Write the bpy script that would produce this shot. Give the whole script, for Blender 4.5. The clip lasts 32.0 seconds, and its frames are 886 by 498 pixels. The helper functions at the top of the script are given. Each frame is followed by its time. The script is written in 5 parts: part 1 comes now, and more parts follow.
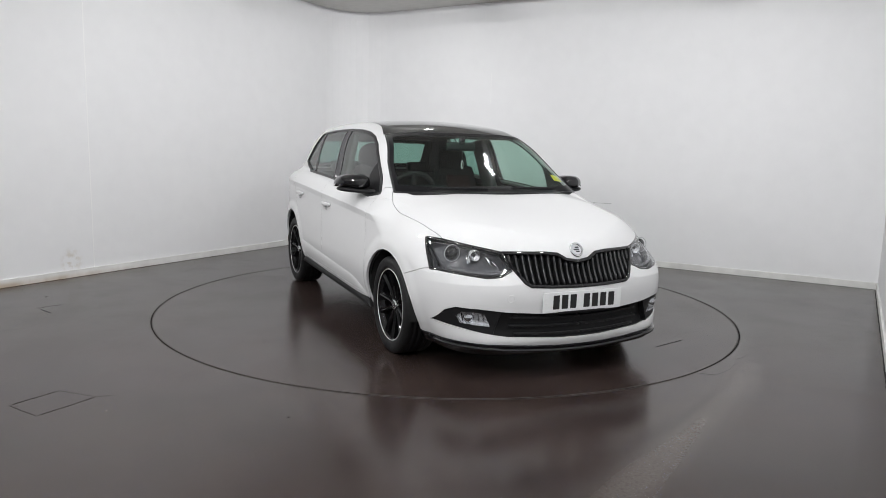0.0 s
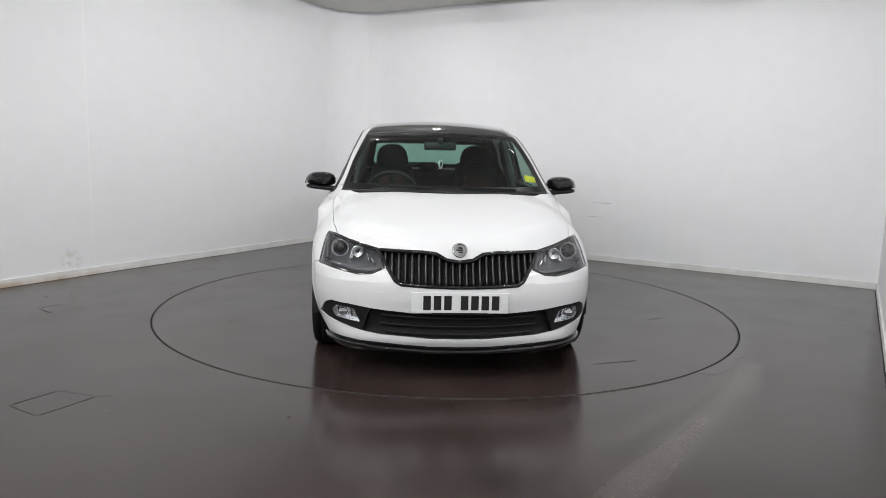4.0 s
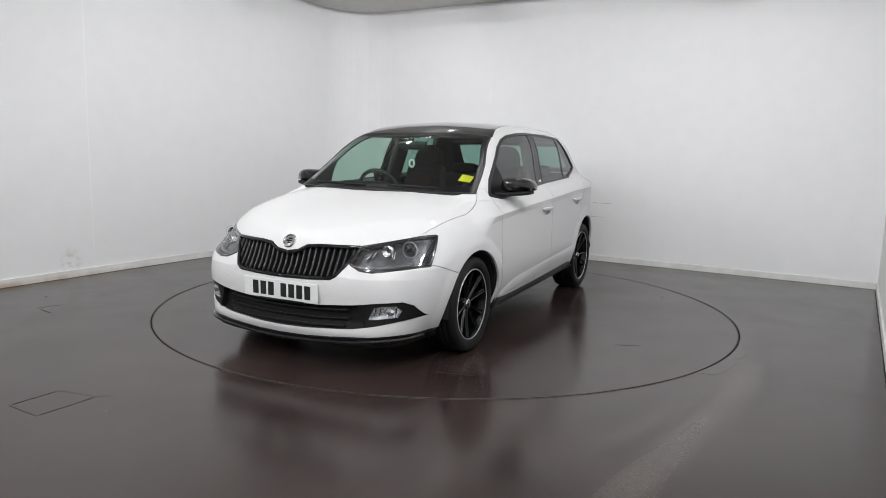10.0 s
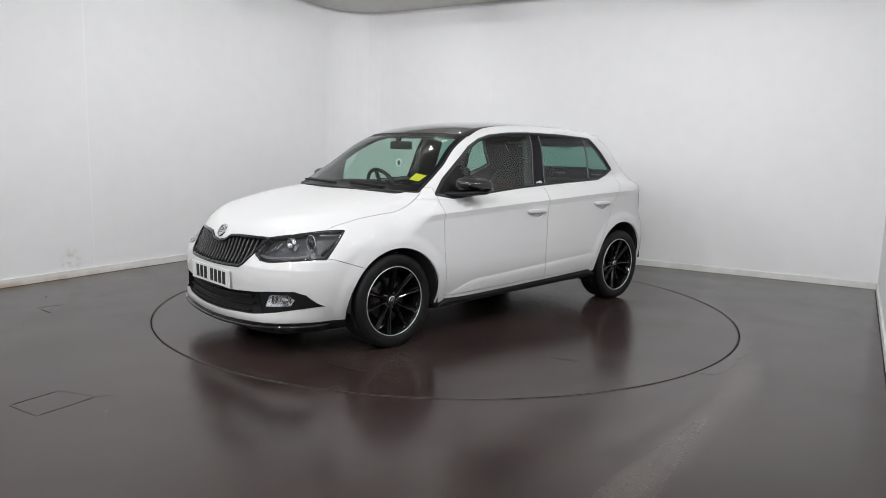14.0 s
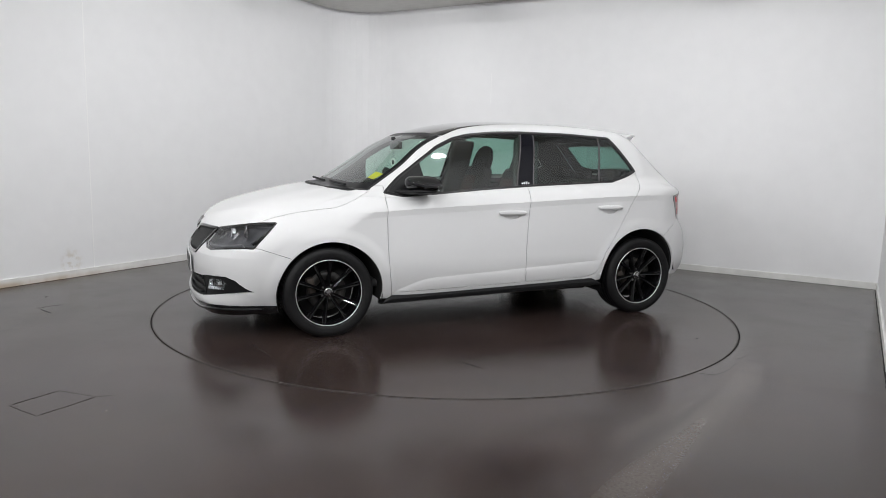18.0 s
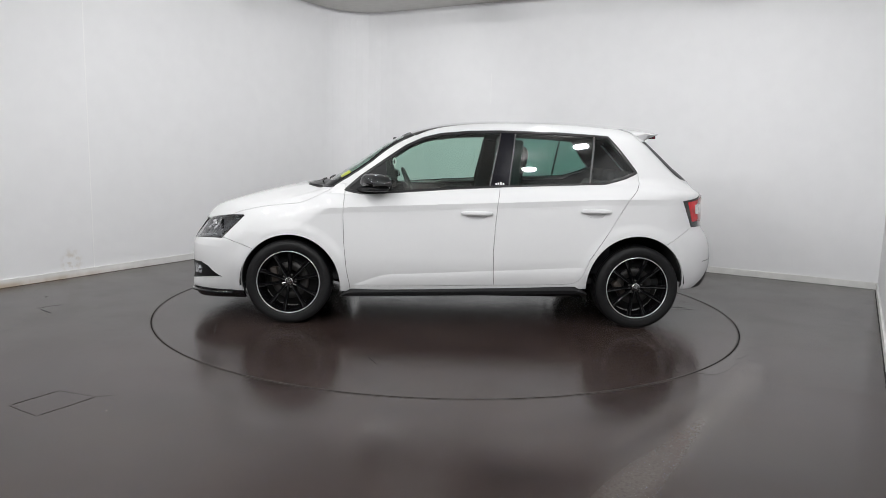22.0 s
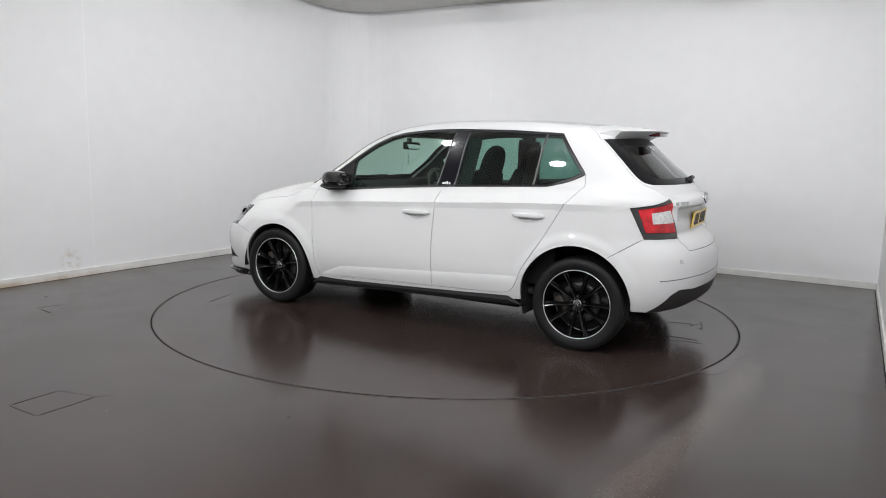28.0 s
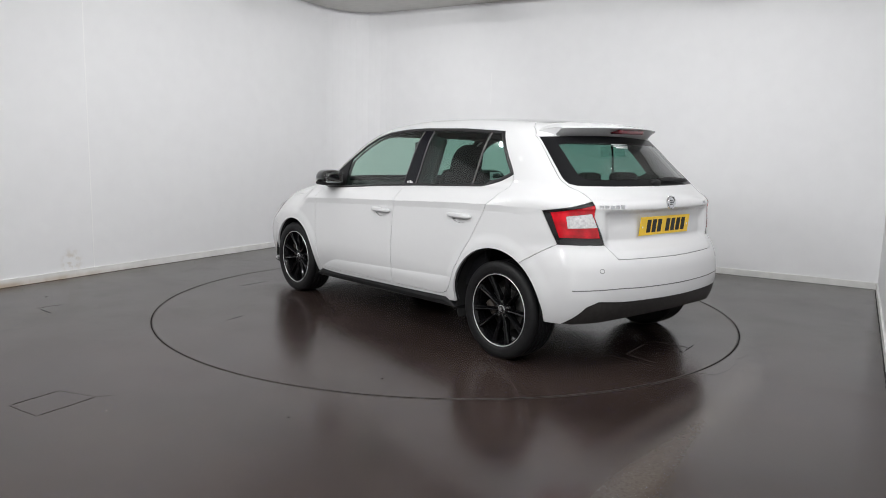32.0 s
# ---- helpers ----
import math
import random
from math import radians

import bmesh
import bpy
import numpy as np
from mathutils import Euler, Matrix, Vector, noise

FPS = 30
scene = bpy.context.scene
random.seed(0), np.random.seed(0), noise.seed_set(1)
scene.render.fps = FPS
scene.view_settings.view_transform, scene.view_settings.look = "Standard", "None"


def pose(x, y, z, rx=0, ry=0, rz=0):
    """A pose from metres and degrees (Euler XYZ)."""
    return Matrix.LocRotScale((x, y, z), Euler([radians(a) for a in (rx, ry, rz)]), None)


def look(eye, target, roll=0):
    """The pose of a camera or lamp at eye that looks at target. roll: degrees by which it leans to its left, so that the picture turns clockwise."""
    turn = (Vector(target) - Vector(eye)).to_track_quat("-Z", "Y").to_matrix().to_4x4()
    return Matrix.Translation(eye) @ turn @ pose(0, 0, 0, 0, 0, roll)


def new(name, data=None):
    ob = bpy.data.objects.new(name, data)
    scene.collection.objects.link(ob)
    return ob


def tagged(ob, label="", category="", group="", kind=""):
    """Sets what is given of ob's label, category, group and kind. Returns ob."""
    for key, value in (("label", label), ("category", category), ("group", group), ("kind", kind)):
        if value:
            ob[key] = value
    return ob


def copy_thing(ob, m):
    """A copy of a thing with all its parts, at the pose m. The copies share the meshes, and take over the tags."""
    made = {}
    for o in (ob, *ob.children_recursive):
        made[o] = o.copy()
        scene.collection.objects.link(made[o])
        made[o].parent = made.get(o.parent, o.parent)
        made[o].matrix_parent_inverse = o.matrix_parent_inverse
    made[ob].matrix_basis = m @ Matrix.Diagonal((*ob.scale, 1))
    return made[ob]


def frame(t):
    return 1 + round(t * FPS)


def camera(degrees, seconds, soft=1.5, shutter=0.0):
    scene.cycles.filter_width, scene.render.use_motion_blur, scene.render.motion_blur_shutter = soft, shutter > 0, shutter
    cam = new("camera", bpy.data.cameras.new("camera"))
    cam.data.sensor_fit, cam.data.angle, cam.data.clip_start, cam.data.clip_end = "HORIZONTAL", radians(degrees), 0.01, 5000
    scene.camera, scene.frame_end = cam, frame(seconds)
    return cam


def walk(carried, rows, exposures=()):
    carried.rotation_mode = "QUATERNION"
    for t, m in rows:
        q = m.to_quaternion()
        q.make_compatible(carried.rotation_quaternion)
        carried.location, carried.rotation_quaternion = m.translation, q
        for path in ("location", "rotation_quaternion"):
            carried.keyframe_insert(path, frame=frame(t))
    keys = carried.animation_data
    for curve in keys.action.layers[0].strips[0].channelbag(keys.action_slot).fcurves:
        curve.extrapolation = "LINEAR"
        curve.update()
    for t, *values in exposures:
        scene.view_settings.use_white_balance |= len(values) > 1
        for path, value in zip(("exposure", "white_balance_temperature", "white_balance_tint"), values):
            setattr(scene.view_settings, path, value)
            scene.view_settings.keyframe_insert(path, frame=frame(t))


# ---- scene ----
import itertools

EYE = (0.0, -5.5945, 1.2436)
AIM = (EYE[0] - math.sin(radians(.2945)) * math.cos(radians(8.1174)), EYE[1] + math.cos(radians(.2945)) * math.cos(radians(8.1174)), EYE[2] - math.sin(radians(8.1174)))
cam = camera(64.727, 32.0, soft=.5)
walk(cam, [(0, look(EYE, AIM, 1.3885)), (32, look(EYE, AIM, 1.3885))], exposures=[(0, .14), (32, .14)])
DISC = 2.220                      # radius of the turntable
CAR = (-.0995, -.0855)            # the car's place on it


def turn(t):
    """Turntable angle in degrees: it turns clockwise, seen from above, at an even pace."""
    return -64.653 - 5.1349 * t


# ---- light: floodlights under the ceiling of a closed room ----
ROOM = pose(0, 0, 0, 0, 0, -30.1)
LEFT, RIGHT, BACK, FRONT, CEIL, BEND = -3.312, 3.069, 3.03, -7.2, 3.02, .65
# first seven placed from window reflections; six behind the camera added as unseen fill
LIGHTS = [(2.5, -1.1), (2.5, -2.0), (2.0, -3.9), (1.05, -3.5), (.35, -2.8), (-.9, -2.3), (-1.65, -1.9)] + [(x, y) for y in (-5.0, -6.4) for x in (-2.2, 0, 2.2)]
WALL_FILL = [(-1.1, 1.7, -3, 1.7), (-1.1, .3, -3, .3), (-1.1, -1.1, -3, -1.1), (-1.0, .8, -1.0, 3), (.6, .8, .6, 3), (2.0, .8, 2.0, 3), (.9, .2, 3, .2)]    # unseen floodlights added to brighten the walls
NEAR_W, FAR_W, WALL_FILL_W = 8.2, 18.5, (5.3, 5.3, 5.3, 3.9, 3.9, 4.3, 6.0)
world = bpy.data.worlds.new("world")
scene.world = world
world.use_nodes = True
world.node_tree.nodes["Background"].inputs[0].default_value = (.8, .83, .9, 1)
world.node_tree.nodes["Background"].inputs[1].default_value = .02


# ---- materials ----
def mat(name, color, rough=.5, metal=0.0, coat=0.0, spec=.5, grain=0.0, grain_scale=40, bump=0.0, bump_scale=200, rough_var=0.0, emit=0.0):
    """A Principled material with colour grain at two scales, fine relief and uneven gloss."""
    m = bpy.data.materials.new(name)
    m.use_nodes = True
    nt = m.node_tree
    b = nt.nodes["Principled BSDF"]
    b.inputs["Base Color"].default_value = (*color, 1)
    b.inputs["Roughness"].default_value = rough
    b.inputs["Metallic"].default_value = metal
    b.inputs["Coat Weight"].default_value = coat
    b.inputs["Coat Roughness"].default_value = .03
    b.inputs["Specular IOR Level"].default_value = spec
    co = nt.nodes.new("ShaderNodeTexCoord").outputs["Object"]

    def tex(scale, detail=4):
        n = nt.nodes.new("ShaderNodeTexNoise")
        n.inputs["Scale"].default_value, n.inputs["Detail"].default_value = scale, detail
        nt.links.new(co, n.inputs["Vector"])
        return n.outputs["Fac"]

    def ramp(v, lo, hi, to0, to1):
        n = nt.nodes.new("ShaderNodeMapRange")
        for k, x in zip((1, 2, 3, 4), (lo, hi, to0, to1)):
            n.inputs[k].default_value = x
        nt.links.new(v, n.inputs[0])
        return n.outputs[0]
    if grain:
        mix = nt.nodes.new("ShaderNodeMix")
        mix.data_type, mix.blend_type = "RGBA", "MULTIPLY"
        mix.inputs["Factor"].default_value = 1
        mix.inputs["A"].default_value = (*color, 1)
        add = nt.nodes.new("ShaderNodeMath")
        add.operation = "MULTIPLY"
        nt.links.new(ramp(tex(grain_scale), .3, .7, 1 - grain, 1 + grain), add.inputs[0])
        nt.links.new(ramp(tex(grain_scale * .07, 2), .3, .7, 1 - grain * .6, 1 + grain * .6), add.inputs[1])
        nt.links.new(add.outputs[0], mix.inputs["B"])
        nt.links.new(mix.outputs["Result"], b.inputs["Base Color"])
    if rough_var:
        nt.links.new(ramp(tex(3.0, 6), .3, .7, max(.02, rough - rough_var), rough + rough_var), b.inputs["Roughness"])
    if bump:
        n = nt.nodes.new("ShaderNodeBump")
        n.inputs["Strength"].default_value, n.inputs["Distance"].default_value = bump, .002
        nt.links.new(tex(bump_scale, 3), n.inputs["Height"])
        nt.links.new(n.outputs[0], b.inputs["Normal"])
    if emit:
        b.inputs["Emission Color"].default_value = (*color, 1)
        b.inputs["Emission Strength"].default_value = emit
    return m


def glass_mat(name, tint):
    """Thin tinted window glass: clear behind, glossy at a slant."""
    m = bpy.data.materials.new(name)
    m.use_nodes = True
    nt = m.node_tree
    nt.nodes.clear()
    out, mix = nt.nodes.new("ShaderNodeOutputMaterial"), nt.nodes.new("ShaderNodeMixShader")
    clear, gloss, lw = nt.nodes.new("ShaderNodeBsdfTransparent"), nt.nodes.new("ShaderNodeBsdfGlossy"), nt.nodes.new("ShaderNodeLayerWeight")
    clear.inputs[0].default_value = (*tint, 1)
    gloss.inputs["Roughness"].default_value = .03
    gloss.inputs["Color"].default_value = (1, 1, 1, 1)
    lw.inputs["Blend"].default_value = .5
    power, scale = nt.nodes.new("ShaderNodeMath"), nt.nodes.new("ShaderNodeMath")
    power.operation, scale.operation = "POWER", "MULTIPLY_ADD"
    power.inputs[1].default_value = 5.0
    scale.inputs[1].default_value, scale.inputs[2].default_value = .90, .070
    nt.links.new(lw.outputs["Facing"], power.inputs[0])
    nt.links.new(power.outputs[0], scale.inputs[0])
    nt.links.new(scale.outputs[0], mix.inputs[0])
    nt.links.new(clear.outputs[0], mix.inputs[1])
    nt.links.new(gloss.outputs[0], mix.inputs[2])
    nt.links.new(mix.outputs[0], out.inputs[0])
    return m


M_PAINT = mat("white_paint", (.635, .635, .64), .6, coat=.55, spec=.12, grain=.004, grain_scale=400)
M_PAINT.node_tree.nodes["Principled BSDF"].inputs["Coat Roughness"].default_value = .05
M_BLACK = mat("gloss_black", (.006, .006, .007), .10, coat=1.0, spec=.1, rough_var=.03)
M_PLASTIC = mat("black_plastic", (.008, .008, .0088), .5, spec=.25, grain=.15, bump=.25, bump_scale=600)
M_TRIM = mat("dark_trim", (.012, .012, .013), .35, grain=.1)
M_CHROME = mat("chrome", (.75, .76, .78), .08, metal=1.0, rough_var=.03)
M_SILVER = mat("turned_alloy", (.75, .75, .76), .36, metal=.7, rough_var=.06)
M_TYRE = mat("tyre_rubber", (.0055, .0055, .006), .55, spec=.3, grain=.25, grain_scale=60, bump=.4, bump_scale=300, rough_var=.08)
M_GLASS = glass_mat("green_glass", (.66, .82, .75))
M_PRIVACY = glass_mat("privacy_glass", (.34, .53, .475))
M_WALL = mat("white_wall", (.84, .84, .85), .6, grain=.012, grain_scale=6, bump=.12, bump_scale=90, rough_var=.05)
M_DARK_WALL = mat("grey_wall", (.72, .72, .725), .7, grain=.08, grain_scale=6)
M_JOINT = mat("joint_filler", (.9, .9, .9), .35)
M_GREY_MARK = mat("grey_scratch", (.40, .40, .40), .6)
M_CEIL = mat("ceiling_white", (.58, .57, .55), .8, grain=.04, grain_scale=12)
M_BOARD = mat("skirting_white", (.78, .775, .755), .45, grain=.08, grain_scale=7)
M_PIT = mat("pit_black", (.008, .008, .008), .9)
M_FABRIC = mat("seat_fabric", (.012, .012, .0135), .95, spec=.2, grain=.3, grain_scale=120, bump=.5, bump_scale=500)
M_PANEL = mat("lamp_diffuser", (1.0, .985, .96), .6, emit=34.0)
M_FRAME = mat("lamp_frame", (.75, .75, .74), .4)


def floor_mat(name, dark=(.0262, .0174, .0148), pale=(.0420, .0290, .0248), rough0=.15, rough1=.25, spec=.48):
    """Dark speckled safety vinyl: fine pale and blue flecks, scuffs, uneven polish."""
    m = mat(name, (.03, .03, .03), .25, spec=spec)
    nt = m.node_tree
    b = nt.nodes["Principled BSDF"]
    co = nt.nodes.new("ShaderNodeTexCoord").outputs["Object"]

    def link(v, n, k=0):
        nt.links.new(v, n.inputs[k])
        return n

    def rng(v, lo, hi, a, z):
        n = link(v, nt.nodes.new("ShaderNodeMapRange"))
        for k, x in zip((1, 2, 3, 4), (lo, hi, a, z)):
            n.inputs[k].default_value = x
        return n.outputs[0]

    def noise_tex(scale, detail, rough=.5):
        n = link(co, nt.nodes.new("ShaderNodeTexNoise"), "Vector")
        n.inputs["Scale"].default_value, n.inputs["Detail"].default_value, n.inputs["Roughness"].default_value = scale, detail, rough
        return n.outputs["Fac"]
    cells = link(co, nt.nodes.new("ShaderNodeTexVoronoi"), "Vector")
    cells.inputs["Scale"].default_value = 135
    sep = link(cells.outputs["Color"], nt.nodes.new("ShaderNodeSeparateColor"))
    fleck = nt.nodes.new("ShaderNodeMath")
    fleck.operation = "MULTIPLY"
    link(rng(cells.outputs["Distance"], .13, .24, 1, 0), fleck, 0)
    link(rng(sep.outputs[0], .62, .95, 0, 1), fleck, 1)
    pick = nt.nodes.new("ShaderNodeMix")
    pick.data_type = "RGBA"
    pick.inputs["A"].default_value, pick.inputs["B"].default_value = (.34, .33, .37, 1), (.16, .19, .48, 1)
    link(rng(sep.outputs[1], .45, .55, 0, 1), pick, "Factor")
    tone = nt.nodes.new("ShaderNodeMix")
    tone.data_type = "RGBA"
    tone.inputs["A"].default_value, tone.inputs["B"].default_value = (*dark, 1), (*pale, 1)
    link(rng(noise_tex(1.6, 6, .6), .35, .65, 0, 1), tone, "Factor")
    full = nt.nodes.new("ShaderNodeMix")
    full.data_type = "RGBA"
    link(fleck.outputs[0], full, "Factor")
    nt.links.new(tone.outputs["Result"], full.inputs["A"])
    nt.links.new(pick.outputs["Result"], full.inputs["B"])
    nt.links.new(full.outputs["Result"], b.inputs["Base Color"])
    nt.links.new(rng(noise_tex(1.7, 6, .6), .3, .7, rough0, rough1), b.inputs["Roughness"])
    bp = nt.nodes.new("ShaderNodeBump")
    bp.inputs["Strength"].default_value, bp.inputs["Distance"].default_value = .12, .001
    link(noise_tex(140, 3), bp, "Height")
    nt.links.new(bp.outputs[0], b.inputs["Normal"])
    return m


M_FLOOR = floor_mat("speckled_vinyl")


M_DISC = floor_mat("turntable_vinyl")
M_SPILL = floor_mat("dried_spill", (.056, .047, .043), (.068, .058, .053), .15, .22)
M_SMEAR = mat("dark_smear", (.018, .014, .012), .5, grain=.4)


def stain(m, brown, at=None, size=(1, 1, 1), scale=9.0, lo=.45, hi=.62, amount=.8, spin=0.0):
    """Adds brown smears to a material: noise patches, round a point where one is given."""
    nt = m.node_tree
    b = nt.nodes["Principled BSDF"]
    had = b.inputs["Base Color"].links[0].from_socket
    co = nt.nodes.new("ShaderNodeTexCoord").outputs["Object"]
    n = nt.nodes.new("ShaderNodeTexNoise")
    n.inputs["Scale"].default_value, n.inputs["Detail"].default_value = scale, 6
    nt.links.new(co, n.inputs["Vector"])
    r = nt.nodes.new("ShaderNodeMapRange")
    for k, x in zip((1, 2, 3, 4), (lo, hi, 0, amount)):
        r.inputs[k].default_value = x
    nt.links.new(n.outputs["Fac"], r.inputs[0])
    fac = r.outputs[0]
    if at:
        mp = nt.nodes.new("ShaderNodeMapping")
        mp.vector_type = "TEXTURE"
        mp.inputs["Location"].default_value, mp.inputs["Scale"].default_value, mp.inputs["Rotation"].default_value = at, size, (0, 0, radians(spin))
        nt.links.new(co, mp.inputs["Vector"])
        ln = nt.nodes.new("ShaderNodeVectorMath")
        ln.operation = "LENGTH"
        nt.links.new(mp.outputs[0], ln.inputs[0])
        near = nt.nodes.new("ShaderNodeMapRange")
        near.interpolation_type = "SMOOTHSTEP"
        for k, x in zip((1, 2, 3, 4), (.2, 1, 1, 0)):
            near.inputs[k].default_value = x
        nt.links.new(ln.outputs["Value"], near.inputs[0])
        mul = nt.nodes.new("ShaderNodeMath")
        mul.operation = "MULTIPLY"
        nt.links.new(fac, mul.inputs[0])
        nt.links.new(near.outputs[0], mul.inputs[1])
        fac = mul.outputs[0]
    mix = nt.nodes.new("ShaderNodeMix")
    mix.data_type = "RGBA"
    nt.links.new(fac, mix.inputs["Factor"])
    nt.links.new(had, mix.inputs["A"])
    mix.inputs["B"].default_value = (*brown, 1)
    nt.links.new(mix.outputs["Result"], b.inputs["Base Color"])


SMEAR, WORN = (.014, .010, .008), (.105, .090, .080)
for x, y, long, wide, spin, amount in ((-1.93, -2.19, .17, .07, 30, .7), (-3.367, -.19, .11, .05, 40, .8), (-3.18, .17, .17, .045, 50, .7), (-3.19, -.14, .12, .03, 45, .7),
                                       (-2.65, -.60, .45, .13, 40, .35), (-2.40, .70, .5, .12, 55, .3), (-1.1, -2.4, .5, .12, 15, .3), (-.3, -2.85, .6, .2, 30, .25), (-2.5, -1.6, .5, .2, 30, .25)):
    stain(M_FLOOR, SMEAR, (x, y, 0), (long, wide, 1), 16, .36, .62, amount, spin)
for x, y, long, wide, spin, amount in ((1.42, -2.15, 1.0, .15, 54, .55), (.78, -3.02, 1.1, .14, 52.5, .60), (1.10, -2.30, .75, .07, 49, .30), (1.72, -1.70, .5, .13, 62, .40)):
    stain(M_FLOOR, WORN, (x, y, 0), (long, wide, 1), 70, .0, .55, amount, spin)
stain(M_FLOOR, SMEAR, (1.22, -2.30, 0), (.75, .035, 1), 20, .34, .58, .7, 51)
for x, y, long, wide, spin in ((1.663, .79, .11, .04, 98), (1.62, .95, .13, .03, 112), (-1.86, .06, .2, .03, 178)):
    stain(M_DISC, (.008, .007, .007), (x, y, 0), (long, wide, 1), 40, .38, .56, .7, spin)
stain(M_WALL, (.50, .42, .30), (LEFT, -1.12, .15), (.3, .13, .15), 16, .46, .60, .45)
stain(M_BOARD, (.40, .30, .20), (LEFT, -2.2, .0), (.3, 2.6, .06), 5, .25, .60, .75)


# ---- building helpers ----
def mesh_of(name, verts, faces, material, smooth=False):
    me = bpy.data.meshes.new(name)
    me.from_pydata([tuple(v) for v in verts], [], [tuple(f) for f in faces])
    me.materials.append(material)
    if smooth:
        me.shade_smooth()
    me.update()
    return me


def part(name, data, material=None, parent=None, label="", m=None):
    """Links a mesh (or a bmesh) as one object, under a thing or part where a parent is given."""
    if isinstance(data, bmesh.types.BMesh):
        me = bpy.data.meshes.new(name)
        data.normal_update()
        data.to_mesh(me)
        data.free()
        data = me
    if material and not data.materials:
        data.materials.append(material)
    ob = new(name, data)
    if parent:
        ob.parent = parent
    if m is not None:
        ob.matrix_basis = m
    if label:
        ob["label"] = label
    return ob


def box(bm, c, s, m=None, bevel=0.0):
    """A box with centre c and size s in bm, bevelled."""
    r = bmesh.ops.create_cube(bm, size=1, matrix=(m or Matrix()) @ Matrix.Translation(c) @ Matrix.Diagonal((*s, 1)))
    if bevel:
        es = list({e for v in r["verts"] for e in v.link_edges})
        bmesh.ops.bevel(bm, geom=es, offset=bevel, segments=2, profile=.6, affect="EDGES", clamp_overlap=True)
    return bm


def outline():
    """Wall line in the room's own plan, round the bent corner."""
    pts = [(LEFT, FRONT)]
    for k in range(13):
        a = math.pi - k * math.pi / 24
        pts.append((LEFT + BEND + BEND * math.cos(a), BACK - BEND + BEND * math.sin(a)))
    return pts + [(RIGHT, BACK), (RIGHT, FRONT)]


def strip(name, pts, z0, z1, thick, material, label, inward=True, top_round=0.0):
    """An upright strip along a plan line, with thickness to its left (outside the room)."""
    n = len(pts)
    off = []
    for i in range(n):
        a = Vector(pts[i]) - Vector(pts[i - 1]) if i else None
        b = Vector(pts[i + 1]) - Vector(pts[i]) if i < n - 1 else None
        na = Vector((-a.y, a.x)).normalized() if a else None
        nb = Vector((-b.y, b.x)).normalized() if b else None
        q = ((na or nb) + (nb or na)).normalized()
        off.append(Vector(pts[i]) + q * thick / max(.3, q.dot(na or nb)))
    v = [(p[0], p[1], z) for z in (z0, z1) for p in pts] + [(p.x, p.y, z) for z in (z0, z1) for p in off]
    f = []
    for i in range(n - 1):
        f += [(i, i + n, i + n + 1, i + 1), (i + 2 * n, i + 1 + 2 * n, i + 1 + 3 * n, i + 3 * n), (i + n, i + 3 * n, i + 3 * n + 1, i + n + 1), (i, i + 1, i + 1 + 2 * n, i + 2 * n)]
    f += [(0, 2 * n, 3 * n, n), (n - 1, 2 * n - 1, 4 * n - 1, 3 * n - 1)]
    ob = part(name, mesh_of(name, v, f, material), m=ROOM)
    return tagged(ob, label, "wall", kind="structure")


def ring_face(name, r0, r1, z, material, n=160, depth=0.0):
    v, f = [], []
    for k in range(n):
        a = 2 * math.pi * k / n
        v += [(r0 * math.cos(a), r0 * math.sin(a), z), (r1 * math.cos(a), r1 * math.sin(a), z), (r0 * math.cos(a), r0 * math.sin(a), z - depth)]
    for k in range(n):
        j = (k + 1) % n
        f.append((3 * k, 3 * k + 1, 3 * j + 1, 3 * j))
        if depth:
            f.append((3 * k, 3 * j, 3 * j + 2, 3 * k + 2))
    return mesh_of(name, v, f, material)


# ---- the room ----
wall_line = outline()
SPLIT = -3.3
strip("wall_left", [(LEFT, SPLIT)] + wall_line[1:14], 0, CEIL, .12, M_WALL, "plain white painted studio wall bending into a rounded corner")
strip("wall_back", wall_line[13:15], 0, CEIL, .12, M_WALL, "plain white painted studio wall behind the turntable")
strip("wall_right", [(RIGHT, BACK), (RIGHT, SPLIT)], 0, CEIL, .12, M_WALL, "white side wall close beside the camera")
# unseen walls, added; their grey sets the fill and reflections on the car
strip("wall_left_front", [(LEFT, FRONT), (LEFT, SPLIT)], 0, CEIL, .12, M_DARK_WALL, "pale grey wall added out of view to close the studio")
strip("wall_right_front", [(RIGHT, SPLIT), (RIGHT, FRONT)], 0, CEIL, .12, M_DARK_WALL, "pale grey wall added out of view to close the studio")
strip("wall_front", [(RIGHT, FRONT), (LEFT, FRONT)], 0, CEIL, .12, M_DARK_WALL, "plain pale grey wall added out of view that closes the studio")


def inset_line(d, a=0, b=None):
    pts = [(LEFT + d, FRONT)]
    r = BEND - d
    for k in range(13):
        w = math.pi - k * math.pi / 24
        pts.append((LEFT + BEND + r * math.cos(w), BACK - BEND + r * math.sin(w)))
    return pts + [(RIGHT - d, BACK - d), (RIGHT - d, FRONT)]


tagged(strip("baseboard", inset_line(.014), 0, .066, .0138, M_BOARD, "low white skirting board, scuffed brown along the floor"), category="skirting")


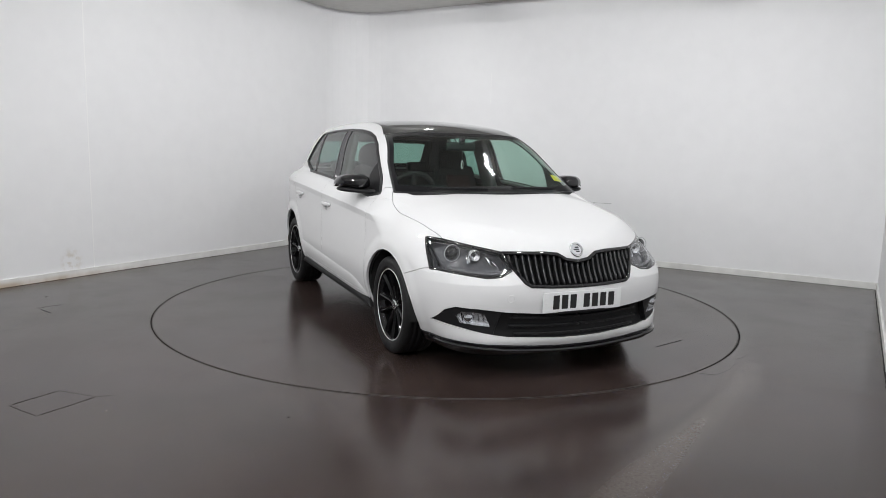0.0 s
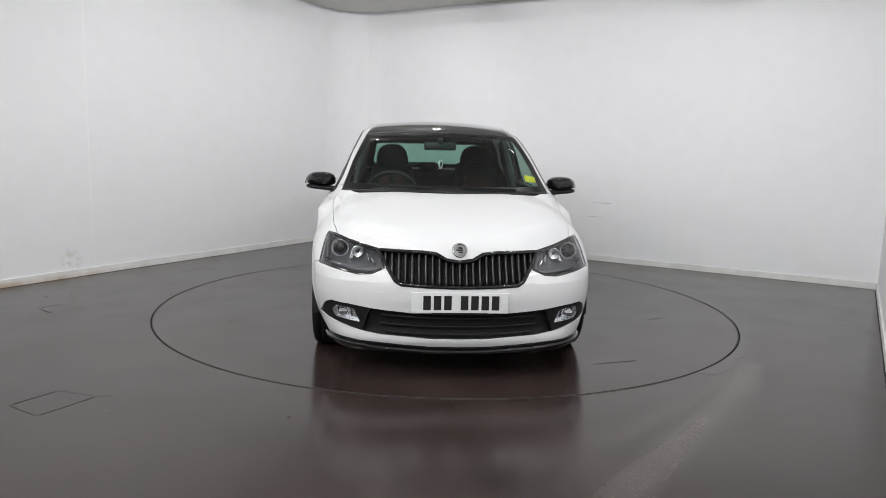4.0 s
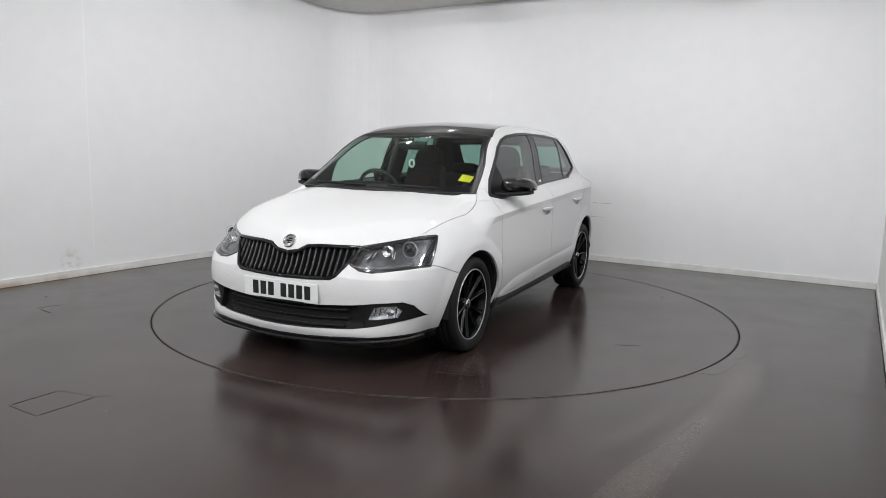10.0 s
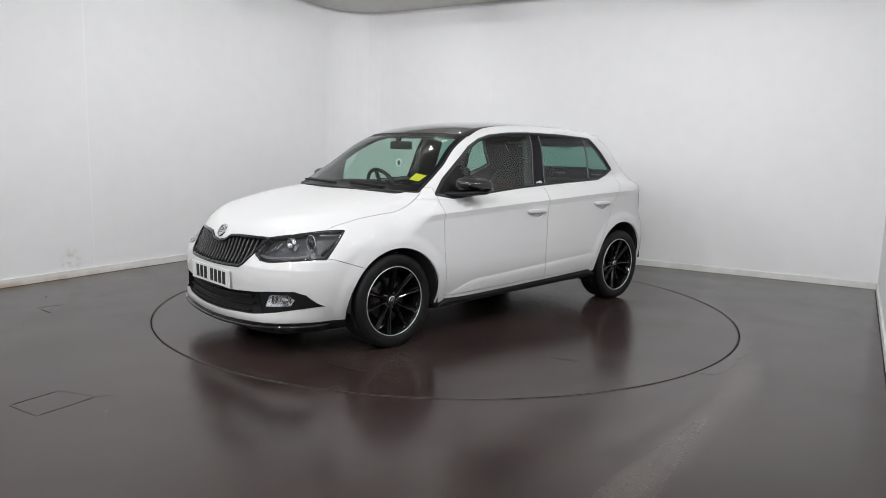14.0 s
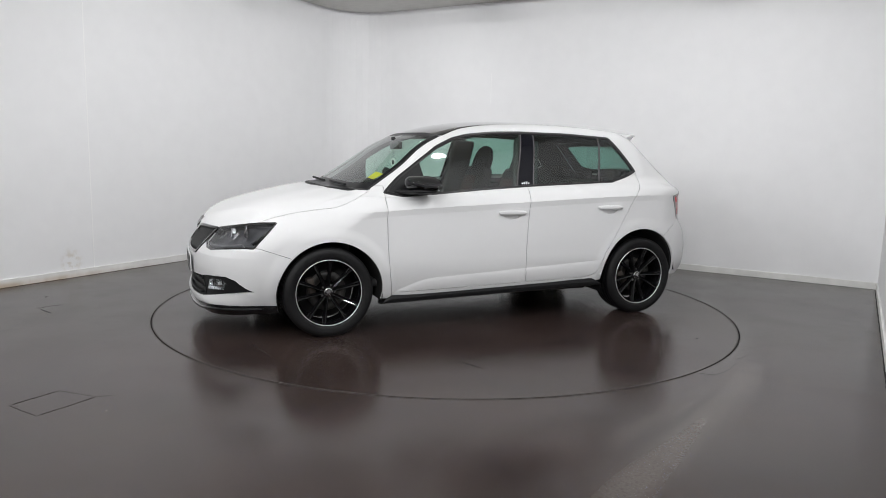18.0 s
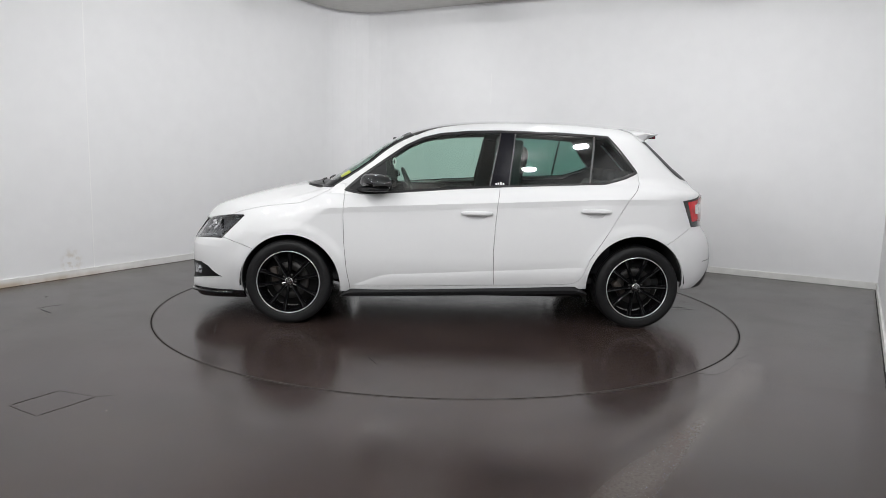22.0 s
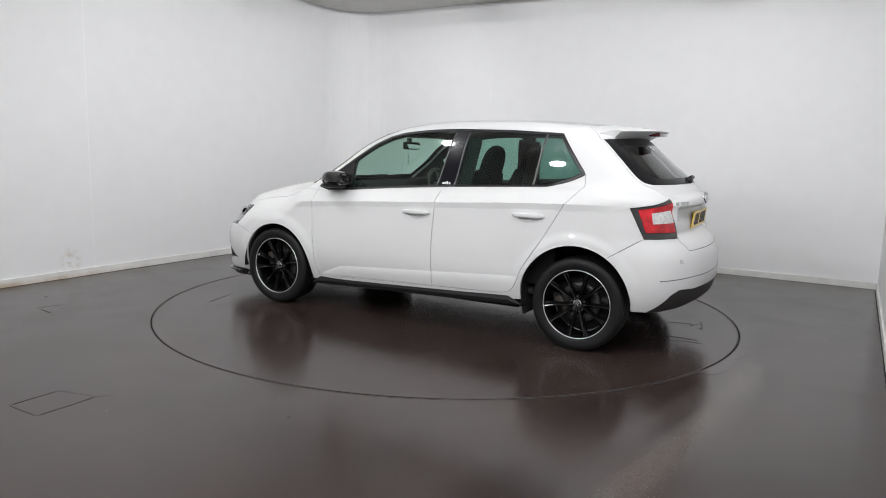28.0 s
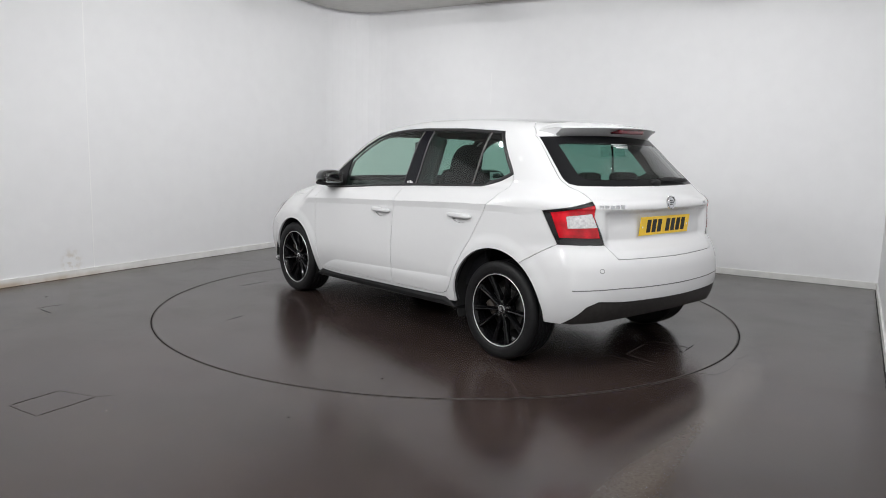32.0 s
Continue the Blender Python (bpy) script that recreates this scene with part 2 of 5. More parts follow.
def floor_mesh():
    v, f, n = [], [], 200
    for k in range(n):
        a = 2 * math.pi * k / n
        v.append(((DISC + .004) * math.cos(a), (DISC + .004) * math.sin(a), 0))
    R = 8.8
    for k in range(n):
        a = 2 * math.pi * k / n
        v.append((R * math.cos(a) * 1.1, R * math.sin(a) * 1.1, 0))
    for k in range(n):
        a = 2 * math.pi * k / n
        v.append(((DISC + .004) * math.cos(a), (DISC + .004) * math.sin(a), -.05))
    for k in range(n):
        j = (k + 1) % n
        f += [(k, n + k, n + j, j), (k, j, 2 * n + j, 2 * n + k)]
    return mesh_of("floor", v, f, M_FLOOR)


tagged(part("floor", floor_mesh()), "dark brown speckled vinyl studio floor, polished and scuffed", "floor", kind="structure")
tagged(part("ground", ring_face("ground", .01, 9.6, -.06, M_PIT)), "black pit under the turntable", "ground", kind="structure")


def ceiling_mesh():
    """Ceiling sheet above a raft that stands in from the walls, with a dark gap round it."""
    bm = bmesh.new()
    def sheet(pts, z, flip=False):
        vs = [bm.verts.new((p[0], p[1], z)) for p in pts]
        bm.faces.new(vs)
        return vs
    edge = inset_line(-.02)
    sheet(edge, CEIL)
    for d0, z0, z1 in ((.36, CEIL - .002, CEIL - .05),):
        line = inset_line(d0)
        top = [bm.verts.new((p[0], p[1], z0)) for p in line]
        low = [bm.verts.new((p[0], p[1], z1)) for p in line]
        for i in range(len(line)):
            j = (i + 1) % len(line)
            bm.faces.new((top[i], top[j], low[j], low[i]))
        bm.faces.new(low)
    return bm


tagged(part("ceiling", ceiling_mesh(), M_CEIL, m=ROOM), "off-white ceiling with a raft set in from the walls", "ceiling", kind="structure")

flood_body, flood_glass = bmesh.new(), bmesh.new()
box(flood_body, (0, 0, .02), (.22, .13, .05), bevel=.012)
bmesh.ops.create_cone(flood_glass, cap_ends=True, segments=28, radius1=.5, radius2=.5, depth=1, matrix=Matrix.Translation((0, 0, -.0045)) @ Matrix.Diagonal((.18, .09, .004, 1)))
lamp = new("floodlight")
part("housing", flood_body, M_FRAME, lamp)
part("lens", flood_glass, M_PANEL, lamp, "glowing white lens")
for s in (-1, 1):
    part("bracket", box(bmesh.new(), (s * .119, 0, .05), (.012, .03, .16), bevel=.003), M_FRAME, lamp)
tagged(lamp, "small white rectangular floodlight tilted under the ceiling, in a set partly added as fill", "floodlight", "ceiling floodlights")
for k, (x, y, tx, ty) in enumerate([(x, y, 0, .8) for x, y in LIGHTS] + WALL_FILL):
    at = ROOM @ pose(x, y, CEIL - .17, 0, 0, math.degrees(math.atan2(x - tx, ty - y))) @ pose(0, 0, 0, 50 if k < len(LIGHTS) else 44)
    if k:
        copy_thing(lamp, at)
    else:
        lamp.matrix_basis = at
    la = bpy.data.lights.new("flood_light", "AREA")
    la.shape, la.size, la.size_y, la.energy, la.color = "ELLIPSE", .17, .085, NEAR_W * (1.7 if k < 2 else 1) if k < 7 else (FAR_W if k < len(LIGHTS) else WALL_FILL_W[k - len(LIGHTS)]), (.975, .988, 1.0)
    new("flood_light", la).matrix_world = at @ pose(0, 0, -.03)


# ---- the turntable ----
def disc_mesh():
    v, f, n = [(0, 0, 0)], [], 200
    for r, z in ((1.1, 0), (DISC - .004, 0), (DISC - .0045, -.05)):
        for k in range(n):
            a = 2 * math.pi * k / n
            v.append((r * math.cos(a), r * math.sin(a), z))
    for k in range(n):
        j = (k + 1) % n
        f += [(0, 1 + k, 1 + j), (1 + k, 1 + n + k, 1 + n + j, 1 + j), (1 + n + k, 1 + 2 * n + k, 1 + 2 * n + j, 1 + n + j)]
    return mesh_of("disc", v, f, M_DISC)


turntable = tagged(part("turntable", disc_mesh()), "round vinyl-covered car turntable flush with the dark floor", "turntable")
M_GAP_SHADE = mat("dark_seam_and_shade", (.008, .007, .007), .7)
M_EDGE = mat("metal_edge", (.09, .085, .08), .45, metal=.4, grain=.3)
M_PALE = mat("pale_spot", (.35, .34, .32), .6)
M_DIRT = mat("brown_dirt", (.14, .095, .06), .7, grain=.4, grain_scale=20)
part("rim", ring_face("rim", DISC - .011, DISC - .0042, .0012, M_EDGE), None, turntable, "thin metal edge of the turntable")
part("floor_edge", ring_face("floor_edge", DISC + .0042, DISC + .009, .001, M_EDGE), None, bpy.data.objects["floor"], "thin metal edge round the turntable")


def seam(name, a, b, w, parent, material=M_GAP_SHADE, z=.0015):
    """A fine line on the floor from a to b, uneven in width."""
    a, b = Vector(a), Vector(b)
    side = Vector((-(b - a).y, (b - a).x)).normalized()
    rnd = random.Random(int(abs(a.x * 917 + b.y * 331) * 100))
    v, n = [], max(3, int((b - a).length / .03))
    for i in range(n + 1):
        c = a.lerp(b, i / n) + side * rnd.uniform(-.0015, .0015)
        h = w * rnd.uniform(.3, .65) * (.4 if i in (0, n) else 1)
        v += [(c.x + side.x * h, c.y + side.y * h, z), (c.x - side.x * h, c.y - side.y * h, z)]
    f = [(2 * i, 2 * i + 1, 2 * i + 3, 2 * i + 2) for i in range(n)]
    return part(name, mesh_of(name, v, f, material), None, parent)


def spot(name, x, y, r, parent, material):
    rnd = random.Random(int(abs(x * 97 + y * 31) * 1000))
    n = 9
    v = [(x, y, .0022)] + [(x + r * rnd.uniform(.6, 1.2) * math.cos(2 * math.pi * k / n), y + r * rnd.uniform(.6, 1.2) * math.sin(2 * math.pi * k / n), .001) for k in range(n)]
    return part(name, mesh_of(name, v, [(0, 1 + k, 1 + (k + 1) % n) for k in range(n)], material), None, parent)


# scratches; the two .010 wide lines stand for a thin black cable, drawn flat
for a, b, w in (((-1.684, -.392), (-1.918, -.449), .007), ((-1.70, -.271), (-1.76, .022), .010), ((-1.76, .022), (-1.985, .036), .010), ((-1.634, .138), (-2.017, .096), .006), ((-1.903, -.542), (-1.942, -.365), .005), ((1.639, .746), (1.563, 1.052), .006), ((.524, 1.498), (.459, 1.663), .005)):
    seam("scratch", a, b, w, turntable)
for x, y in ((-1.861, -.391), (-1.94, -.314)):
    spot("mark", x, y, .014, turntable, M_GAP_SHADE)
for x, y in ((-1.24, 1.52), (.643, -1.582)):
    spot("mark", x, y, .009, turntable, M_GAP_SHADE)

# ---- floor hatches, marks, the worn wheel track ----
floor_ob = bpy.data.objects["floor"]
def smooth_path2(p, n=14):
    out = []
    for a, b in zip(p, p[1:]):
        out += [Vector(a).lerp(Vector(b), k / n) for k in range(n)]
    return out + [Vector(p[-1])]


hatch = [(-2.044, -2.457), (-1.925, -2.240), (-1.704, -2.312), (-1.844, -2.575)]
for k, w in enumerate((.006, .003, .006, .004)):
    seam("hatch_seam", hatch[k], hatch[(k + 1) % 4], w, floor_ob, M_SMEAR)
seam("hatch_seam", hatch[2], (-1.630, -2.285), .003, floor_ob, M_SMEAR)
for a, b, w in (((-3.045, -.535), (-2.924, -.387), .007), ((-2.998, -.558), (-2.852, -.668), .005)):
    seam("hatch_seam", a, b, w, floor_ob, M_GAP_SHADE)
for x, y, r, mm in ((-3.19, -.142, .013, M_GAP_SHADE), (-1.564, -2.494, .007, M_PALE), (-2.24, -2.08, .006, M_PALE), (-.71, -2.51, .008, M_GAP_SHADE)):
    spot("floor_mark", x, y, r, floor_ob, mm)


def spill_mesh():
    """A dried spill that ran along the turntable's edge, with a ragged outer border."""
    ang = np.linspace(22, -49, 143)
    out = np.interp(-ang, (-20, -13, 2, 12, 19, 24.5, 26.5, 27.8, 30.4, 32.3, 35.6, 37, 43.3, 47.7, 49), (.0, .045, .035, .03, .035, .04, .075, .09, .055, .08, .075, .05, .10, .09, .0))
    v = []
    for k, (a, w) in enumerate(zip(np.radians(ang), out)):
        w += .008 * noise.noise((k * .21, 3.1, .7))
        for r in (DISC + .0095, DISC + .0095 + max(w, .001)):
            v.append((r * math.cos(a), r * math.sin(a), .0007))
    return mesh_of("spill", v, [(2 * k, 2 * k + 1, 2 * k + 3, 2 * k + 2) for k in range(len(ang) - 1)], M_SPILL)


part("spill", spill_mesh(), None, floor_ob, "pale dried spill beside the turntable")
for y0, y1, w in ((-4.4, -2.6, .030), (-2.6, -1.2, .026), (-1.2, -.2, .016), (-.2, .9, .008)):
    p, q = ROOM @ Vector((LEFT + .018 + w * .4, y0, 0)), ROOM @ Vector((LEFT + .018 + w * .4, y1, 0))
    seam("wall_dirt", (p.x, p.y), (q.x, q.y), w, floor_ob, M_DIRT, .0012)
# shadow line at the skirting's foot, drawn as dark strips on the floor
for a, b in (((LEFT + .017, BACK - .7), (LEFT + .017, -1.0)), ((LEFT + .6, BACK - .017), (RIGHT - .02, BACK - .017)), ((RIGHT - .017, BACK - .02), (RIGHT - .017, -3.2))):
    p, q = ROOM @ Vector((*a, 0)), ROOM @ Vector((*b, 0))
    seam("skirting_shadow", (p.x, p.y), (q.x, q.y), .010, floor_ob, M_GAP_SHADE, .0016)

# ---- marks on the walls ----
def wall_strip(name, wall, c, s, material, label=""):
    return part(name, box(bmesh.new(), c, s, bevel=.0004), material, bpy.data.objects[wall], label)


wall_strip("wall_joint", "wall_left", (LEFT + .0006, -.90, 1.30), (.002, .010, 2.5), M_JOINT, "smooth white filler strip over a wall joint")
wall_strip("wall_joint", "wall_back", (-1.18, BACK - .0004, 2.0), (.004, .0015, .36), M_JOINT)
wall_strip("scratch", "wall_back", (.30, BACK - .0004, .673), (.22, .0015, .004), M_GREY_MARK)
wall_strip("scratch", "wall_back", (.24, BACK - .0004, .512), (.20, .0015, .003), M_GREY_MARK)


# ---- car body shape: x forward, y to the car's left, z up ----
def spline(*pts):
    """A smooth curve through (x, y) pairs, as a function of arrays."""
    xs, ys = np.array(pts, float).T
    d = np.diff(ys) / np.diff(xs)
    m = np.concatenate([[d[0]], (d[1:] * np.diff(xs)[:-1] + d[:-1] * np.diff(xs)[1:]) / (xs[2:] - xs[:-2]), [d[-1]]])

    def at(x):
        x = np.asarray(x, float)
        i = np.clip(np.searchsorted(xs, x) - 1, 0, len(xs) - 2)
        h = xs[i + 1] - xs[i]
        u = (x - xs[i]) / h
        c = np.clip(u, 0, 1)
        y = ys[i] * (1 + 2 * c) * (1 - c) ** 2 + ys[i + 1] * c * c * (3 - 2 * c) + h * (m[i] * c * (1 - c) ** 2 + m[i + 1] * c * c * (c - 1))
        return y + h * np.where(u < 0, u * m[0], np.where(u > 1, (u - 1) * m[-1], 0))
    return at


def step(x, a, b):
    u = np.clip((x - a) / (b - a), 0, 1)
    return u * u * (3 - 2 * u)


def smax(a, b, k):
    h = np.maximum(k - np.abs(a - b), 0) / k
    return np.maximum(a, b) + h * h * k / 4


roof_line = spline((-1.95, .70), (-1.80, .965), (-1.75, 1.035), (-1.574, 1.197), (-1.44, 1.315), (-1.36, 1.375), (-1.25, 1.418), (-1.0, 1.446), (-.7, 1.461), (-.377, 1.464),
                   (-.1, 1.457), (.1, 1.440), (.257, 1.416), (.361, 1.388), (.527, 1.322), (.796, 1.149), (1.10, .95), (1.3, .82))
top_line = spline((-2.0, .93), (-1.84, .978), (-1.6, 1.0), (-1.2, 1.03), (-1.0, 1.026), (-.7, 1.012), (-.32, .995), (.1, .970), (.5, .947), (.8, .955), (1.0, .985),
                  (1.2, .964), (1.43, .918), (1.65, .862), (1.80, .815), (1.90, .772), (1.97, .73), (2.02, .68), (2.06, .6))
plan_line = spline((-2.0, .74), (-1.6, .826), (-1.2, .860), (-.6, .866), (0, .866), (.6, .864), (1.0, .858), (1.3, .845), (1.6, .815), (1.9, .76), (2.1, .70))
nose_line = spline((.12, 1.99), (.17, 2.03), (.22, 2.055), (.30, 2.046), (.38, 2.048), (.45, 2.052), (.50, 2.049), (.535, 2.043), (.585, 2.030), (.62, 2.0175), (.70, 1.9925), (.75, 1.9725), (.85, 1.9175))
tail_line = spline((.15, -1.80), (.25, -1.86), (.35, -1.912), (.45, -1.93), (.55, -1.925), (.62, -1.91), (.67, -1.885), (.72, -1.85), (.80, -1.843), (.90, -1.835), (.98, -1.832), (1.06, -1.815))
crease_line = spline((-1.9, .93), (-1.475, .93), (-1.077, .925), (-.289, .889), (.878, .829), (1.494, .781), (1.9, .74))


door_line = spline((-1.0, .449), (-.78, .439), (-.5, .424), (-.19, .407), (.40, .374), (.54, .366), (.62, .348), (.70, .318), (.79, .285), (.85, .26))
UNDERCUT = .0065                  # depth of the hollow under the shoulder line


def shape(x, y, z):
    """Below zero inside the closed car body, above it outside."""
    y = np.abs(y)
    # lower body: sides with a shoulder crease, bonnet and belt, nose, tail
    d = z - crease_line(x)
    rear = 1 - step(-x, .9, 1.6)
    bow = 6.5 + 11.0 * step(x, .5, 1.35)
    flat = (1 - step(x, .60, 1.05)) * (1 - step(-x, 1.0, 1.5))
    belt = np.maximum(top_line(x) - crease_line(x), .05)
    inset = np.where(d > 0, .20 * rear * d + (1 - .72 * flat) * bow * d * d + .72 * flat * bow * belt * d, 0)
    inset += UNDERCUT * np.clip(-d / .040, 0, 1) * (1 - step(-d, .05, .32)) * (1 - step(x, 1.05, 1.75)) * (1 - step(-x, 1.15, 1.75))
    inset += .9 * np.maximum(.5 - z, 0) ** 2
    low_d = door_line(x) - z
    inset -= .015 * (1 - np.exp(-np.maximum(low_d, 0) / .042)) * (1 - step(x, .74, .80)) * (1 - step(-x, .80, .86))
    for wx, wz in ((1.22, .29), (-1.215, .32)):
        r = np.hypot(x - wx, z - wz)
        inset -= .010 * (1 - step(r, .375, .445))
    side = y - plan_line(x) + inset
    hood = step(x, .72, 1.22)
    top = z - top_line(x) + .0033 * hood + hood * (.157 * (y / .78) ** 5.25) + step(-x, 1.3, 1.9) * .038 * (y / .7) ** 2
    nose = x - nose_line(z) + .35 * np.clip(z - .535, 0, .05) + (.22 + 1.97 * np.maximum(z - .58, 0)) * y ** 2 + .5 * y ** 6
    dent = .042 * (1 - step(y, .47, .56)) * step(z, .69, .76) * (1 - step(z, .898, .932))
    tail = tail_line(z) + .2 * y ** 2 + .5 * y ** 6 + dent - x
    low = smax(smax(smax(side, nose, .14), tail, .12), top, .05)
    # cabin: tumblehome, roof, both screens bowed in plan
    h = z - .97
    wall = y - .7495 + .367 * h - .373 * h * h - .0155 * ((x + .3) / .9) ** 2 + .03 * step(-x, 1.1, 1.8)
    roof = (z - roof_line(x + .03 * y ** 2 * step(x, -.2, .4) - .22 * y ** 2 * step(-x, .9, 1.4)) + .095 * y ** 2) * .75
    roof -= .0075 * np.maximum(1 - (y / .55) ** 2, 0) * (1 - step(x, -.05, .35)) * (1 - step(-x, 1.05, 1.35))
    cab = np.maximum(smax(wall, roof, .20), .93 + .035 * step(-x, 1.2, 1.6) - z)
    return -smax(-low, -cab, .025 + .04 * step(-x, 1.0, 1.4) * step(y, .45, .6) + .06 * step(x, .55, .8) * step(y, .62, .70))


def normal(p):
    e = 1e-4
    x, y, z = p.T
    g = np.stack([shape(x + e, y, z) - shape(x - e, y, z), shape(x, y + e, z) - shape(x, y - e, z), shape(x, y, z + e) - shape(x, y, z - e)], 1)
    return g / np.linalg.norm(g, axis=1)[:, None]


def strike(o, d, far=3.0, steps=0):
    """Where rays from outside or inside, o + s * d, cross the body first."""
    o, d = np.atleast_2d(np.asarray(o, float)), np.atleast_2d(np.asarray(d, float))
    o, d = np.broadcast_arrays(o, d)
    lo, hi = np.zeros(len(o)), np.full(len(o), far)
    f0 = shape(*o.T)
    if steps:
        s = far * np.arange(1, steps + 1) / steps
        p = (o[:, None, :] + s[None, :, None] * d[:, None, :]).reshape(-1, 3)
        turned_sign = (shape(*p.T).reshape(len(o), steps) * f0[:, None]) < 0
        k = np.where(turned_sign.any(1), turned_sign.argmax(1), steps - 1)
        lo, hi = s[k] - far / steps, s[k]
    for _ in range(30):
        mid = (lo + hi) / 2
        same = shape(*(o + mid[:, None] * d).T) * f0 > 0
        lo, hi = np.where(same, mid, lo), np.where(same, hi, mid)
    return o + lo[:, None] * d


# ---- cutting the shell into panels ----
VIEWS = {"side": (0, 2), "end": (1, 2), "top": (0, 1)}


def half_shell():
    """The left half of the body as a fine grid of quads."""
    cols = [((1.1, 0, .5), radians(90 * k / 96)) for k in range(97)]
    cols += [((1.1 - 2.2 * k / 130, 0, .5), radians(90)) for k in range(1, 131)]
    cols += [((-1.1, 0, .5), radians(90 + 90 * k / 100)) for k in range(1, 101)]
    el = np.radians(np.concatenate([np.linspace(-24, 17, 52, endpoint=False), np.linspace(17, 38, 46, endpoint=False), np.linspace(38, 90, 72)]))
    o = np.repeat(np.array([c[0] for c in cols]), len(el), 0)
    d = np.array([(math.cos(a) * math.cos(e), math.sin(a) * math.cos(e), math.sin(e)) for _, a in cols for e in el])
    p = strike(o, d)
    p[np.abs(p[:, 1]) < 1e-5, 1] = 0
    n = len(el)
    bm = bmesh.new()
    vs = [bm.verts.new(v) for v in p]
    for i in range(len(cols) - 1):
        for j in range(n - 1):
            bm.faces.new((vs[i * n + j], vs[i * n + j + 1], vs[(i + 1) * n + j + 1], vs[(i + 1) * n + j])[::-1])
    bmesh.ops.remove_doubles(bm, verts=bm.verts, dist=1e-5)
    bmesh.ops.dissolve_degenerate(bm, edges=bm.edges, dist=1e-6)
    return bm


def inside(poly, u, v):
    hit = False
    for (a, b), (c, d) in zip(poly, poly[1:] + poly[:1]):
        if (b > v) != (d > v) and u < (c - a) * (v - b) / (d - b) + a:
            hit = not hit
    return hit


def cut(bm, name, tests, keep=lambda c: True):
    """Cuts the free part of the shell along the outlines and takes what lies in all of them. tests: (view, outline) pairs."""
    near = [f for f in free if f.is_valid and keep(f.calc_center_median())]
    known = set(near)
    cent = np.array([f.calc_center_median()[:] for f in near])
    for view, poly in tests:
        i, j = VIEWS[view]
        k = 3 - i - j
        for a, b in zip(poly, poly[1:] + poly[:1]):
            if (a[0] - b[0]) ** 2 + (a[1] - b[1]) ** 2 < 1e-10:
                continue
            lo, hi = [min(a[q], b[q]) - .028 for q in (0, 1)], [max(a[q], b[q]) + .028 for q in (0, 1)]
            spots = np.nonzero((cent[:, i] > lo[0]) & (cent[:, i] < hi[0]) & (cent[:, j] > lo[1]) & (cent[:, j] < hi[1]))[0]
            pick = [near[q] for q in spots if near[q].is_valid]
            if not pick:
                continue
            co, no = [0, 0, 0], [0, 0, 0]
            co[i], co[j] = a
            no[i], no[j] = b[1] - a[1], a[0] - b[0]
            geom = set(pick)
            for f in pick:
                geom.update(f.edges)
                geom.update(f.verts)
            res = bmesh.ops.bisect_plane(bm, geom=list(geom), dist=1e-6, plane_co=co, plane_no=no)
            fresh = [g for g in res["geom"] if isinstance(g, bmesh.types.BMFace) and g not in known]
            if fresh:
                near += fresh
                known.update(fresh)
                cent = np.concatenate([cent, np.array([f.calc_center_median()[:] for f in fresh])])
    near = [f for f in near if f.is_valid]
    known = set(free)
    for f in near:
        if f not in known:
            free.append(f)
    got = []
    for f in near:
        c = f.calc_center_median()
        if keep(c) and all(inside(poly, c[VIEWS[view][0]], c[VIEWS[view][1]]) for view, poly in tests):
            got.append(f)
    taken = set(got)
    free[:] = [f for f in free if f.is_valid and f not in taken]
    pieces[name] = got


def score(bm, line, x0, x1, shift, n=44):
    """Cuts the side of the shell along a line z = line(x) + shift, so that a crease there stays sharp."""
    xs = [x0 + (x1 - x0) * k / n for k in range(n + 1)]
    faces = list(bm.faces)
    c = np.array([f.calc_center_median()[:] for f in faces])
    ok = (c[:, 1] > .3) & (c[:, 0] > x0 - .03) & (c[:, 0] < x1 + .03) & (np.abs(c[:, 2] - line(c[:, 0]) - shift) < .03)
    near = [(float(c[q, 0]), faces[q]) for q in np.nonzero(ok)[0]]
    near.sort(key=lambda q: q[0])
    for a, b in zip(xs, xs[1:]):
        za, zb = float(line(a)) + shift, float(line(b)) + shift
        near = [q for q in near if q[0] > a - .03]
        pick = [f for x, f in itertools.takewhile(lambda q: q[0] < b + .03, near) if f.is_valid and a - .02 < f.calc_center_median().x < b + .02]
        geom = set(pick)
        for f in pick:
            geom.update(f.edges)
            geom.update(f.verts)
        res = bmesh.ops.bisect_plane(bm, geom=list(geom), dist=1e-6, plane_co=(a, 0, za), plane_no=(zb - za, 0, a - b))
        known = {f for _, f in near}
        near += [(g.calc_center_median().x, g) for g in res["geom"] if isinstance(g, bmesh.types.BMFace) and g not in known]
        near.sort(key=lambda q: q[0])


